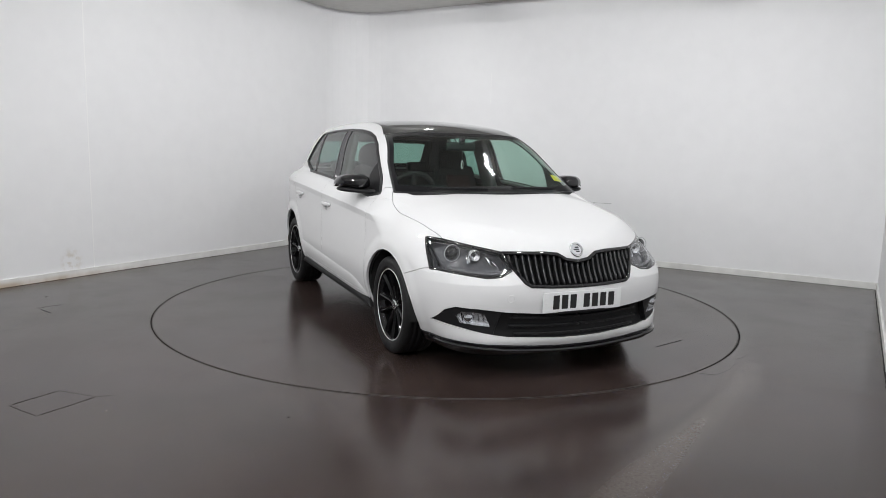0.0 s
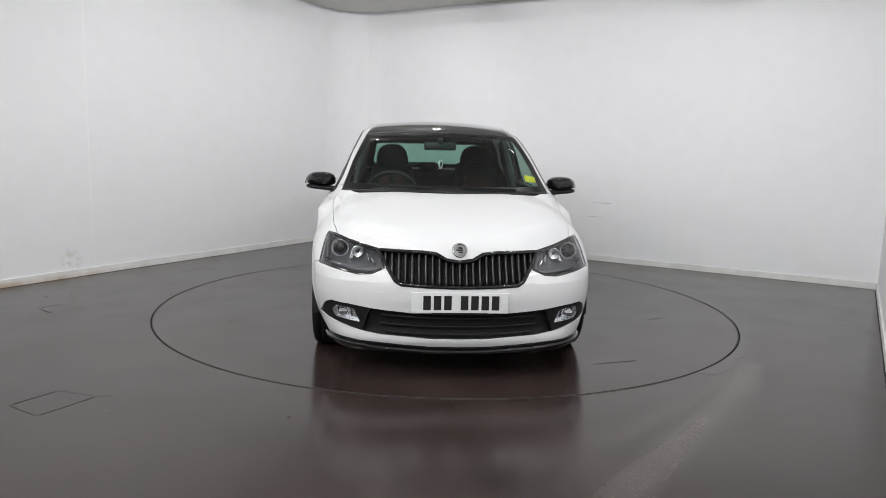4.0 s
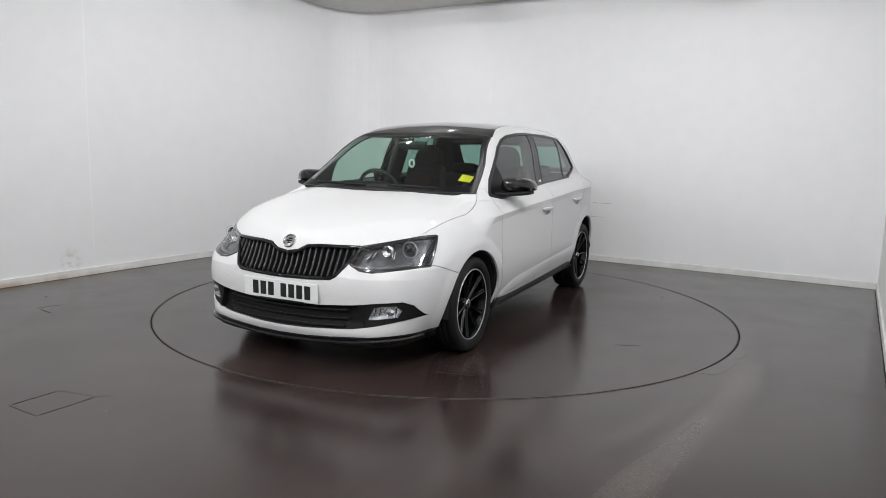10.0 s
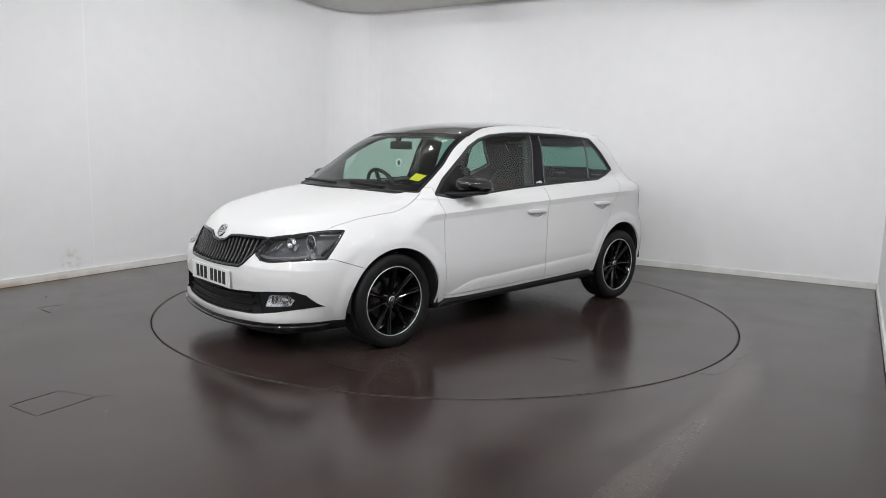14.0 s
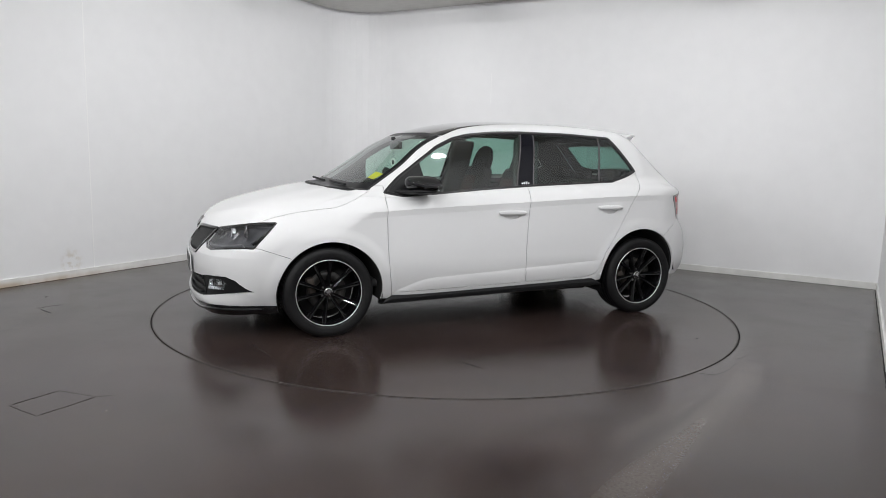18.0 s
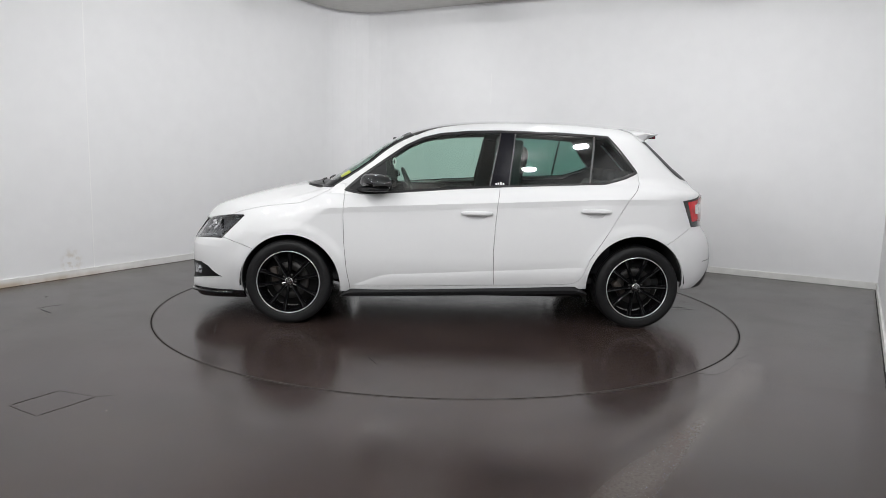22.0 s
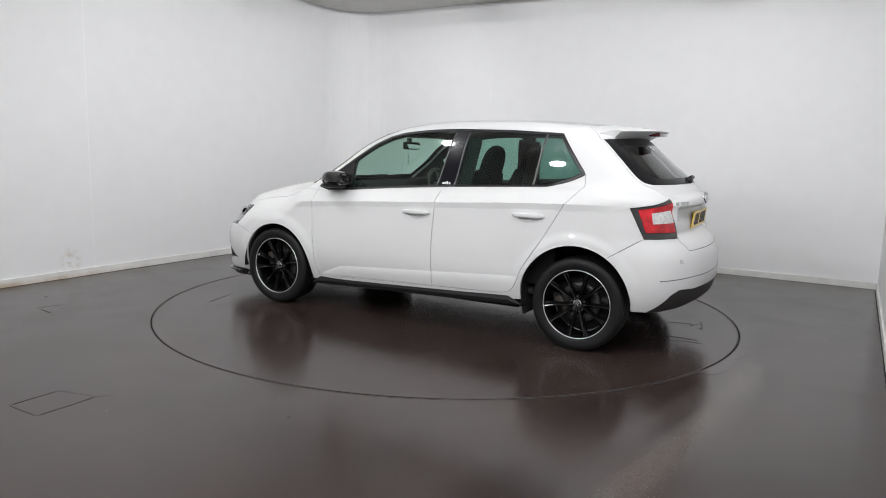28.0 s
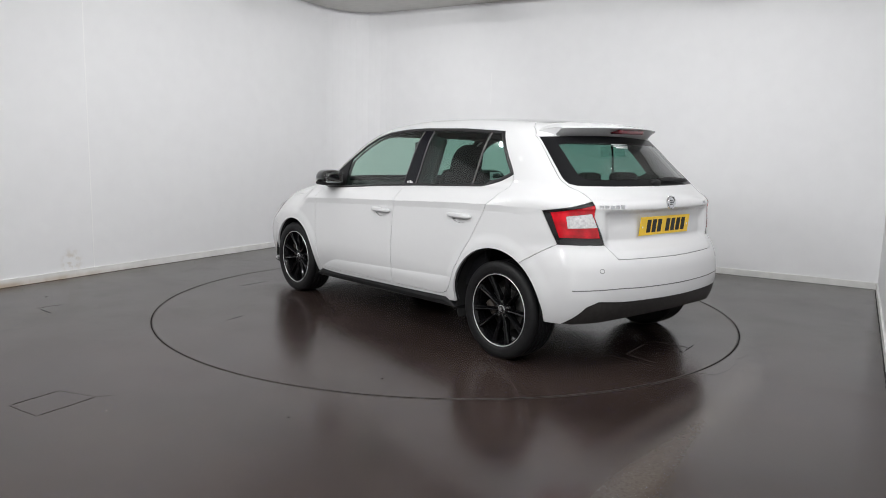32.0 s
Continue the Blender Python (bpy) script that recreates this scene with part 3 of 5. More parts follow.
def panel_mesh(name, faces, material, both=False, gap=.0018, deep=.015, lift=0.0, pane=False):
    """A panel from shell faces: drawn in a little at its border, its edge turned inward; its shading follows the body's true curve."""
    index, co = {}, []
    quads = []
    for f in faces:
        for v in f.verts:
            if v not in index:
                index[v] = len(co)
                co.append(v.co[:])
        quads.append([index[v] for v in f.verts])
    co = np.array(co)
    nor = normal(co)
    nor[co[:, 1] < 1e-6, 1] = 0
    if pane:
        bent = np.stack([.03 * (co[:, 0] + .3), np.ones(len(co)), .35 + .28 * (co[:, 2] - 1.17)], 1)
        nor = bent / np.linalg.norm(bent, axis=1)[:, None]
    count = {}
    for q in quads:
        for a, b in zip(q, q[1:] + q[:1]):
            count[(a, b)] = 1
    border = [(a, b) for a, b in count if (b, a) not in count and not (co[a, 1] < 1e-6 and co[b, 1] < 1e-6)]
    pull = np.zeros_like(co)
    for a, b in border:
        e = co[b] - co[a]
        w = np.cross(nor[a] + nor[b], e)
        w /= np.linalg.norm(w) + 1e-12
        pull[a] += w
        pull[b] += w
    ln = np.linalg.norm(pull, axis=1)
    on = ln > 1e-6
    pull[on] /= ln[on, None]
    if gap:
        pull[co[:, 1] < 1e-6, 1] = 0
        co = co + pull * gap
    co = co + nor * lift
    rim = sorted({i for e in border for i in e})
    low = {i: len(co) + 2 * k for k, i in enumerate(rim)}
    if deep and rim:
        extra = np.repeat(co[rim], 2, 0)
        extra[0::2] -= nor[rim] * .0004
        extra[1::2] -= nor[rim] * deep
        co = np.concatenate([co, extra])
        nor = np.concatenate([nor, np.zeros_like(extra)])
        for a, b in border:
            quads.append([low[a], low[a] + 1, low[b] + 1, low[b]])
    n = len(co)
    flip = np.array([1, -1, 1])
    if both:
        mid = {i for i in range(n) if abs(co[i, 1]) < 1e-6}
        to, k = {}, n
        for i in range(n):
            if i in mid:
                to[i] = i
            else:
                to[i] = k
                k += 1
        rest = [i for i in range(n) if i not in mid]
        co = np.concatenate([co, co[rest] * flip])
        nor = np.concatenate([nor, nor[rest] * flip])
        quads = quads + [[to[i] for i in q[::-1]] for q in quads]
    me = mesh_of(name, co, quads, material, True)
    me.normals_split_custom_set_from_vertices([tuple(v) for v in nor])
    if both:
        return me, None
    m2 = mesh_of(name, co * flip, [q[::-1] for q in quads], material, True)
    m2.normals_split_custom_set_from_vertices([tuple(v) for v in nor * flip])
    return me, m2


def border_of(key):
    """The outline of a cut piece as points in order, with the body's normals."""
    faces = set(pieces[key])
    after = {}
    for f in faces:
        vs = list(f.verts)
        for a, b in zip(vs, vs[1:] + vs[:1]):
            e = next(e for e in a.link_edges if b in e.verts)
            if sum(g in faces for g in e.link_faces) == 1:
                after[a] = b
    start = max(after, key=lambda v: v.co.y)
    loop, v = [start], after[start]
    while v is not start and len(loop) < 5000 and v in after:
        loop.append(v)
        v = after[v]
    p = np.array([u.co[:] for u in loop])
    keep = [0]
    for i in range(1, len(p)):
        if np.linalg.norm(p[i] - p[keep[-1]]) > .006:
            keep.append(i)
    p = p[keep]
    return p, normal(p)


def mirrored(me):
    """The same mesh on the car's other side."""
    m2 = me.copy()
    m2.transform(Matrix.Diagonal((1, -1, 1, 1)))
    m2.flip_normals()
    return m2


def on_body(view, pts, sign=1, lift=0.0):
    """Points of an outline laid on the body, seen from that side, with the body's normals there."""
    p = np.array(pts, float)
    o, d = np.zeros((len(p), 3)), np.zeros((len(p), 3))
    i, j = VIEWS[view]
    k = 3 - i - j
    o[:, i], o[:, j], o[:, k], d[:, k] = p[:, 0], p[:, 1], 2.6 * sign, -sign
    q = strike(o, d, 2.6, 520)
    n = normal(q)
    return q + n * lift, n


def smooth_path(pts, gap=.015, closed=False, round_it=True):
    """Evenly spaced points along a line through the given ones."""
    p = [Vector(a) for a in pts]
    if closed:
        p = p + [p[0]]
    out = []
    for k in range(len(p) - 1):
        n = max(1, int((p[k + 1] - p[k]).length / gap))
        for s in range(n):
            u = s / n
            if round_it:
                a = p[k - 1] if k else (p[-2] if closed else p[0] * 2 - p[1])
                b = p[k + 2] if k + 2 < len(p) else (p[1] if closed else p[-1] * 2 - p[-2])
                c, d = p[k], p[k + 1]
                out.append(.5 * ((2 * c) + (d - a) * u + (2 * a - 5 * c + 4 * d - b) * u * u + (3 * c - a - 3 * d + b) * u ** 3))
            else:
                out.append(p[k].lerp(p[k + 1], u))
    if not closed:
        out.append(p[-1])
    return [tuple(v) for v in out]


def ribbon(name, q, n, width, proud, material, closed=False, sink=.004):
    """A rounded strip of that width laid along points q with normals n, standing proud of them."""
    q, n = np.asarray(q, float), np.asarray(n, float)
    t = np.roll(q, -1, 0) - np.roll(q, 1, 0)
    if not closed:
        t[0], t[-1] = q[1] - q[0], q[-1] - q[-2]
    t /= np.linalg.norm(t, axis=1)[:, None] + 1e-12
    b = np.cross(n, t)
    b /= np.linalg.norm(b, axis=1)[:, None] + 1e-12
    prof = [(-.5, -1), (-.5, .35), (-.3, 1), (.3, 1), (.5, .35), (.5, -1)]
    v = np.concatenate([q + b * (w * width) + n * (proud * h if h > 0 else -sink) for w, h in prof])
    m, k = len(q), len(prof)
    f = []
    for s in range(k - 1):
        for i in range(m if closed else m - 1):
            j = (i + 1) % m
            f.append((s * m + i, s * m + j, (s + 1) * m + j, (s + 1) * m + i))
    if not closed:
        f += [[s * m for s in range(k)], [s * m + m - 1 for s in range(k)][::-1]]
    me = mesh_of(name, v, f, material, True)
    return me


def soft_box(c, s, bevel, m=None, taper=None):
    bm = box(bmesh.new(), c, s, None, bevel)
    if taper:
        for v in bm.verts:
            u = (v.co.z - c[2]) / s[2] + .5
            k = 1 + (taper - 1) * u
            v.co.x, v.co.y = c[0] + (v.co.x - c[0]) * k, c[1] + (v.co.y - c[1]) * k
    if m is not None:
        bm.transform(m)
    for f in bm.faces:
        f.smooth = True
    return bm


def lathe(prof, n=64, axis="y"):
    """A turned shape: (radius, height) pairs swept round the axis."""
    v, f = [], []
    for r, h in prof:
        for k in range(n):
            a = 2 * math.pi * k / n
            p = (r * math.cos(a), h, r * math.sin(a)) if axis == "y" else ((h, r * math.cos(a), r * math.sin(a)) if axis == "x" else (r * math.cos(a), r * math.sin(a), h))
            v.append(p)
    for s in range(len(prof) - 1):
        for k in range(n):
            j = (k + 1) % n
            q = (s * n + k, s * n + j, (s + 1) * n + j, (s + 1) * n + k)
            f.append(q if axis != "y" else q[::-1])
    return v, f


free, pieces = [], {}
SIDE = lambda c: c.y > .3
shell = half_shell()
for shift in (.003, -.003, -.040):
    score(shell, crease_line, -1.6, 1.6, shift)
for shift in (.002, -.002):
    score(shell, door_line, -.84, .78, shift)
for axis, values, where in ((2, (.890, .898, .915, .932, .940, .690, .760), lambda c: c.x < -1.6 and c.y < .64), (1, (.470, .50, .53, .560), lambda c: c.x < -1.6 and .66 < c.z < .96),
                            (2, (.529, .541, .583), lambda c: c.x > 1.5)):
    for at in values:
        geom = set()
        for f in [f for f in shell.faces if abs(f.calc_center_median()[axis] - at) < .025 and where(f.calc_center_median())]:
            geom.add(f)
            geom.update(f.edges)
            geom.update(f.verts)
        co, no = [0, 0, 0], [0, 0, 0]
        co[axis], no[axis] = at, 1
        bmesh.ops.bisect_plane(shell, geom=list(geom), dist=1e-6, plane_co=co, plane_no=no)
free[:] = list(shell.faces)


def circle(x, z, r, n=44):
    return [(x + r * math.cos(2 * math.pi * k / n), z + r * math.sin(2 * math.pi * k / n)) for k in range(n)]


ARCH_F, ARCH_R = (1.222, .287, .347), (-1.216, .318, .352)
DLO = [(.843, .948), (.738, 1.043), (.585, 1.151), (.425, 1.262), (.304, 1.319), (.183, 1.350), (-.02, 1.371), (-.249, 1.379), (-.655, 1.375), (-1.02, 1.357),
       (-1.21, 1.110), (-1.129, 1.073), (-.982, 1.027), (-.698, 1.014), (-.318, .997), (.10, .972), (.495, .941), (.729, .929)]
FRONT_END, REAR_END = (lambda c: c.x > 1.45 and c.y < .86), (lambda c: c.x < -1.15)
under = [(2.3, .150), (1.9, .152), (1.56, .165), (.9, .232), (-.84, .285), (-1.56, .290), (-1.70, .284), (-1.80, .298), (-1.90, .328), (-2.3, .36), (-2.3, -.3), (2.3, -.3)]
cut(shell, "under", [("side", under)])
cut(shell, "arch_front", [("side", circle(*ARCH_F))], SIDE)
cut(shell, "arch_rear", [("side", circle(*ARCH_R))], SIDE)


def split_x(poly, line, right):
    """The part of a polygon before (right) or behind a slanted line ((x0, z0), (x1, z1))."""
    (x0, z0), (x1, z1) = line
    g = lambda p: (p[0] - (x0 + (x1 - x0) * (p[1] - z0) / (z1 - z0))) * (1 if right else -1)
    out = []
    for a, b in zip(poly, poly[1:] + poly[:1]):
        if g(a) >= 0:
            out.append(a)
        if (g(a) >= 0) != (g(b) >= 0):
            u = g(a) / (g(a) - g(b))
            out.append((a[0] + (b[0] - a[0]) * u, a[1] + (b[1] - a[1]) * u))
    return out


LINE_S, LINE_A, LINE_B, LINE_C = ((.535, .94), (.575, 1.165)), ((-.168, .985), (-.246, 1.375)), ((-.303, .985), (-.352, 1.375)), ((-.878, 1.0), (-.922, 1.37))
OPEN_S = split_x(DLO, LINE_S, True)
OPEN_F = split_x(split_x(DLO, LINE_S, False), LINE_A, True)
OPEN_P = split_x(split_x(DLO, LINE_A, False), LINE_B, True)
OPEN_R = split_x(split_x(DLO, LINE_B, False), LINE_C, True)
OPEN_Q = split_x(DLO, LINE_C, False)
for nm, poly in (("sail", OPEN_S), ("front_glass", OPEN_F), ("pillar", OPEN_P), ("rear_glass", OPEN_R), ("quarter_glass", OPEN_Q)):
    cut(shell, nm, [("side", poly)], lambda c: c.y > .45 and c.z > .9)

GRILLE = [(-.1, .646), (0, .646), (.074, .657), (.127, .687), (.203, .694), (.438, .695), (.41, .642), (.345, .545), (.313, .527), (.18, .520), (0, .517), (-.1, .517)]
LAMP_F = [(.437, .697), (.56, .722), (.681, .748), (.735, .752), (.90, .752), (.90, .596), (.745, .597), (.54, .571), (.47, .577), (.406, .605)]
LAMP_F_SIDE = [(1.553, .80), (1.553, .755), (1.708, .595), (1.708, .5), (2.1, .5), (2.1, .8)]
INTAKE = [(-.1, .372), (.25, .373), (.457, .388), (.59, .405), (.695, .410), (.733, .388), (.766, .316), (.72, .306), (.529, .270), (.434, .256), (.28, .248), (.16, .238), (-.1, .233)]
LIP = [(-.1, .188), (.16, .191), (.3, .200), (.515, .212), (.675, .220), (.90, .210), (.90, .0), (-.1, .0)]
cut(shell, "grille", [("end", GRILLE)], FRONT_END)
cut(shell, "headlamp", [("end", LAMP_F), ("side", LAMP_F_SIDE)], FRONT_END)
FOG = [(.535, .312), (.566, .377), (.60, .384), (.668, .386), (.690, .360), (.672, .325)]
cut(shell, "fog", [("end", FOG)], FRONT_END)
cut(shell, "fog_bezel", [("end", INTAKE), ("end", [(.455, .45), (.475, .39), (.525, .25), (.9, .25), (.9, .45)])], FRONT_END)
cut(shell, "intake", [("end", INTAKE)], FRONT_END)
cut(shell, "lip", [("end", LIP)], FRONT_END)
WIND = [(-.1, 1.362), (.34, 1.360), (.50, 1.349), (.553, 1.338), (.636, 1.152), (.695, .963), (.45, .966), (.2, .969), (-.1, .970)]
CLEAR_WIND = [(-.1, 1.345), (.34, 1.342), (.49, 1.330), (.530, 1.318), (.612, 1.148), (.655, 1.010), (.45, 1.000), (.2, 1.004), (-.1, 1.006)]
cut(shell, "windscreen", [("end", CLEAR_WIND)], lambda c: c.x > .1 and c.z > .93)
cut(shell, "wind_border", [("end", WIND)], lambda c: c.x > .1 and c.z > .93)
COWL = [(1.20, -.1), (1.195, .1), (1.155, .42), (1.03, .61), (.935, .704), (.88, .66), (.88, -.1)]
cut(shell, "cowl", [("top", COWL)], lambda c: c.x > .8 and .92 < c.z < .99)
BONNET = [(2.06, -.1), (2.06, .5), (1.80, .62), (1.70, .658), (1.66, .673), (1.52, .707), (1.343, .724), (1.2, .738), (1.094, .745), (1.04, .741), (.99, .728), (.955, .713), (.933, .705), (1.03, .58), (1.1, -.1)]
cut(shell, "bonnet", [("top", BONNET)], lambda c: c.x > .8 and .64 < c.z < .985)
ROOF = [(.6, -.1), (.5, .34), (.36, .56), (.27, .535), (.17, .509), (.09, .498), (-.32, .465), (-.86, .425), (-1.14, .40), (-1.18, .37), (-1.19, -.1)]
cut(shell, "roof", [("top", ROOF)], lambda c: c.z > 1.32)
LAMP_R = [(.90, .905), (.806, .921), (.602, .976), (.606, .89), (.543, .733), (.90, .737)]
LAMP_R_SIDE = [(-1.532, 1.1), (-1.532, .921), (-1.616, .737), (-1.616, .6), (-2.1, .6), (-2.1, 1.1)]
RED = [(.90, .90), (.788, .912), (.604, .955), (.604, .89), (.574, .772), (.90, .775)]
RED_SIDE = [(-1.572, 1.1), (-1.572, .92), (-1.624, .772), (-1.624, .6), (-2.1, .6), (-2.1, 1.1)]
CLEAR = [(.735, .892), (.618, .909), (.588, .831), (.730, .826)]
cut(shell, "lamp_clear", [("end", CLEAR)], lambda c: c.x < -1.4)
cut(shell, "lamp_red", [("end", RED), ("side", RED_SIDE)], lambda c: c.x < -1.4 and c.y > .5)
cut(shell, "lamp_black", [("end", LAMP_R), ("side", LAMP_R_SIDE)], lambda c: c.x < -1.4 and c.y > .45)
BACK_GLASS = [(-.1, 1.352), (.19, 1.351), (.44, 1.340), (.575, 1.332), (.632, 1.09), (.629, 1.068), (.60, 1.057), (.3, 1.055), (-.1, 1.056)]
BACK_CLEAR = [(-.1, 1.305), (.45, 1.300), (.513, 1.292), (.545, 1.115), (.53, 1.098), (.45, 1.093), (-.1, 1.096)]
cut(shell, "back_clear", [("end", BACK_CLEAR)], lambda c: c.x < -1.1 and c.z > 1.0)
cut(shell, "back_glass", [("end", BACK_GLASS)], lambda c: c.x < -1.1 and c.z > 1.0)
GATE = [(-.1, 1.42), (.47, 1.415), (.522, 1.396), (.583, 1.338), (.645, 1.09), (.641, 1.05), (.617, 1.03), (.597, .997), (.6005, .978), (.605, .89), (.541, .730), (.527, .714), (.494, .656), (-.1, .650)]
cut(shell, "gate", [("end", GATE)], lambda c: c.x < -1.14)
DIFF = [(-.1, .416), (.5, .420), (.628, .427), (.683, .396), (.745, .290), (.745, .1), (-.1, .1)]
cut(shell, "diffuser", [("end", DIFF)], lambda c: c.x < -1.5)
for nm, hx, hz in (("cup_front", -.073, .795), ("cup_rear", -.905, .825)):
    cut(shell, nm, [("side", [(hx + .066 * math.cos(2 * math.pi * k / 20), hz + .030 * math.sin(2 * math.pi * k / 20)) for k in range(20)])], lambda c: c.y > .6)
DOOR_F = [(.846, .952), (.848, .90), (.852, .782), (.846, .587), (.826, .388), (.806, .275), (-.207, .303), (-.195, .528), (-.205, .726), (-.218, .884), (-.245, 1.02), (-.1, 1.1), (.6, 1.1)]
cut(shell, "door_front", [("side", DOOR_F)], lambda c: c.y > .6)
DOOR_R = [(-.207, .303), (-.195, .528), (-.205, .726), (-.218, .884), (-.245, 1.02), (-.3, 1.1), (-1.0, 1.2), (-1.223, 1.105), (-1.229, 1.036), (-1.19, .981), (-1.136, .923),
          (-1.009, .703), (-.878, .502), (-.828, .378), (-.80, .345), (-.756, .325), (-.70, .3165)]
cut(shell, "door_rear", [("side", DOOR_R)], lambda c: c.y > .6)
BUMPER_F = [(2.2, .80), (1.85, .80), (1.72, .62), (1.705, .600), (1.66, .592), (1.481, .532), (1.3, .45), (1.3, .0), (2.2, .0)]
cut(shell, "bumper_front", [("side", BUMPER_F)], lambda c: c.x > 1.3)
BUMPER_R = [(-2.2, .75), (-1.70, .75), (-1.62, .7375), (-1.60, .727), (-1.464, .640), (-1.40, .60), (-1.40, .0), (-2.2, .0)]
cut(shell, "bumper_rear", [("side", BUMPER_R)], lambda c: c.x < -1.35)
WING = [(.845, .99), (.846, .90), (.852, .782), (.846, .587), (.826, .388), (.806, .275), (.80, .1), (2.2, .1), (2.2, .99)]
cut(shell, "wing", [("side", WING)], lambda c: c.x > .7 and c.y > .5 and c.z < 1.0)
pieces["side_panel"] = [f for f in free if f.is_valid]

# ---- the car ----
car = tagged(new("car"), "white five-door hatchback with black roof and wheels on the turntable", "car")
CAR_AT = pose(CAR[0], CAR[1], 0)


def cp(name, data, material=None, parent=None, label="", m=None):
    """A part of the car, in the car's own space."""
    top = parent is None
    ob = part(name, data, material, parent or car, label)
    if top:
        ob.matrix_basis = CAR_AT @ m if m is not None else CAR_AT
    elif m is not None:
        ob.matrix_basis = m
    return ob


def pair(name, me, m2=None, parent=None, label="", parents=None):
    a = cp(name, me, None, parents[0] if parents else parent, label)
    b = cp(name, m2 or mirrored(me), None, parents[1] if parents else parent, label)
    return a, b


def panels(name, key, material, label="", **kw):
    return pair(name, *panel_mesh(name, pieces[key], material, **kw), label=label)


def middle(name, key, material, label="", parent=None, **kw):
    return cp(name, panel_mesh(name, pieces[key], material, both=True, **kw)[0], None, parent, label)


M_LAMP_BLACK = mat("smoked_lens", (.012, .012, .013), .12, coat=1.0)
M_DIFF = mat("diffuser_plastic", (.026, .024, .023), .5, spec=.3, grain=.2)
M_PILLAR = mat("pillar_gloss", (.005, .005, .008), .18, coat=.3, spec=.1)
M_BORDER = mat("printed_border", (.008, .008, .009), .3, spec=.15)
M_LAMP_RED = mat("red_lens", (.46, .004, .012), .10, coat=.6, grain=.45, grain_scale=18)
M_LAMP_CLEAR = mat("clear_reflector", (.75, .74, .74), .22, coat=1.0, grain=.25, grain_scale=70, metal=.35)
M_LENS = glass_mat("lamp_cover", (.90, .91, .93))
M_HOUSING = mat("lamp_housing", (.075, .076, .080), .3, grain=.3, grain_scale=30)
M_YELLOW = mat("yellow_sticker", (.92, .70, .03), .6, grain=.06)
M_PLATE_W = mat("white_plate", (.74, .75, .75), .3, coat=.5, grain=.03)
M_PLATE_Y = mat("yellow_plate", (.85, .55, .02), .3, coat=.5, grain=.04)
M_INK = mat("black_ink", (.01, .01, .01), .5)
M_LINING = mat("cabin_lining", (.045, .045, .046), .85, grain=.2)
M_RED_CLOTH = mat("red_seat_cloth", (.035, .008, .008), .9, grain=.2, grain_scale=120)
M_FRESH = mat("air_freshener_card", (.8, .8, .78), .5, grain=.1)
M_MIRROR = mat("mirror_glass", (.80, .82, .83), .02, metal=1.0)

doors_f = panels("front_door", "door_front", M_PAINT)
doors_r = panels("rear_door", "door_rear", M_PAINT)
panels("wing", "wing", M_PAINT)
panels("side_panel", "side_panel", M_PAINT)
middle("bonnet", "bonnet", M_PAINT)
bumper_f = middle("front_bumper", "bumper_front", M_PAINT)
bumper_r = middle("rear_bumper", "bumper_rear", M_PAINT)
gate = middle("tailgate", "gate", M_PAINT)
middle("roof_panel", "roof", M_BLACK, "gloss black roof panel")
middle("cowl", "cowl", M_PLASTIC, "black plastic scuttle below the windscreen", lift=-.004)
middle("front_lip", "lip", M_BLACK, "gloss black front splitter", parent=bumper_f, lift=.006)
middle("diffuser", "diffuser", M_DIFF, "dark grey plastic rear diffuser", parent=bumper_r, lift=-.004)
middle("windscreen", "windscreen", M_GLASS, "green-tinted windscreen", gap=0, deep=0, lift=-.002)
middle("windscreen_border", "wind_border", M_BORDER, "black printed windscreen border", gap=0, deep=0, lift=-.0015)
middle("rear_window", "back_clear", M_PRIVACY, "dark tinted rear window", parent=gate, gap=0, deep=0, lift=-.003)
middle("rear_window_border", "back_glass", M_BORDER, "black printed glass border", parent=gate, gap=.001, deep=.01, lift=-.002)
for key, nm, mm, pr, lb in (("front_glass", "window", M_GLASS, doors_f, "green-tinted window"), ("rear_glass", "window", M_PRIVACY, doors_r, "dark tinted window"),
                            ("quarter_glass", "quarter_window", M_PRIVACY, doors_r, "dark tinted quarter window"), ("pillar", "pillar_trim", M_PILLAR, doors_f, "gloss black pillar trim"),
                            ("sail", "mirror_sail", M_PLASTIC, doors_f, "black mirror sail panel")):
    lift = -.004 if "window" in nm else -.001
    pair(nm, *panel_mesh(nm, pieces[key], mm, gap=0 if "window" in nm else .001, deep=0 if "window" in nm else .01, lift=lift, pane=True), label=lb, parents=pr)
lamps_r = panels("tail_lamp", "lamp_black", M_LAMP_BLACK, "tail lamp with smoked black border", lift=.001)
pair("red_lens", *panel_mesh("red_lens", pieces["lamp_red"], M_LAMP_RED, gap=.0005, lift=.002), parents=lamps_r, label="red lens")
pair("clear_lens", *panel_mesh("clear_lens", pieces["lamp_clear"], M_LAMP_CLEAR, gap=.0005, lift=.0025), parents=lamps_r, label="clear reversing lens")
lamps_f = panels("headlamp", "headlamp", M_LENS, "clear cover over a dark lamp housing", gap=.001, deep=0, lift=.001)
pair("housing", *panel_mesh("housing", pieces["headlamp"], M_HOUSING, gap=-.002, deep=-.055, lift=-.055), parents=lamps_f, label="dark grey lamp housing")
middle("grille_back", "grille", M_PIT, "black grille opening", parent=bumper_f, gap=-.002, deep=-.05, lift=-.05)
middle("intake_back", "intake", M_PLASTIC, "black lower air intake", parent=bumper_f, gap=-.002, deep=-.035, lift=-.035)
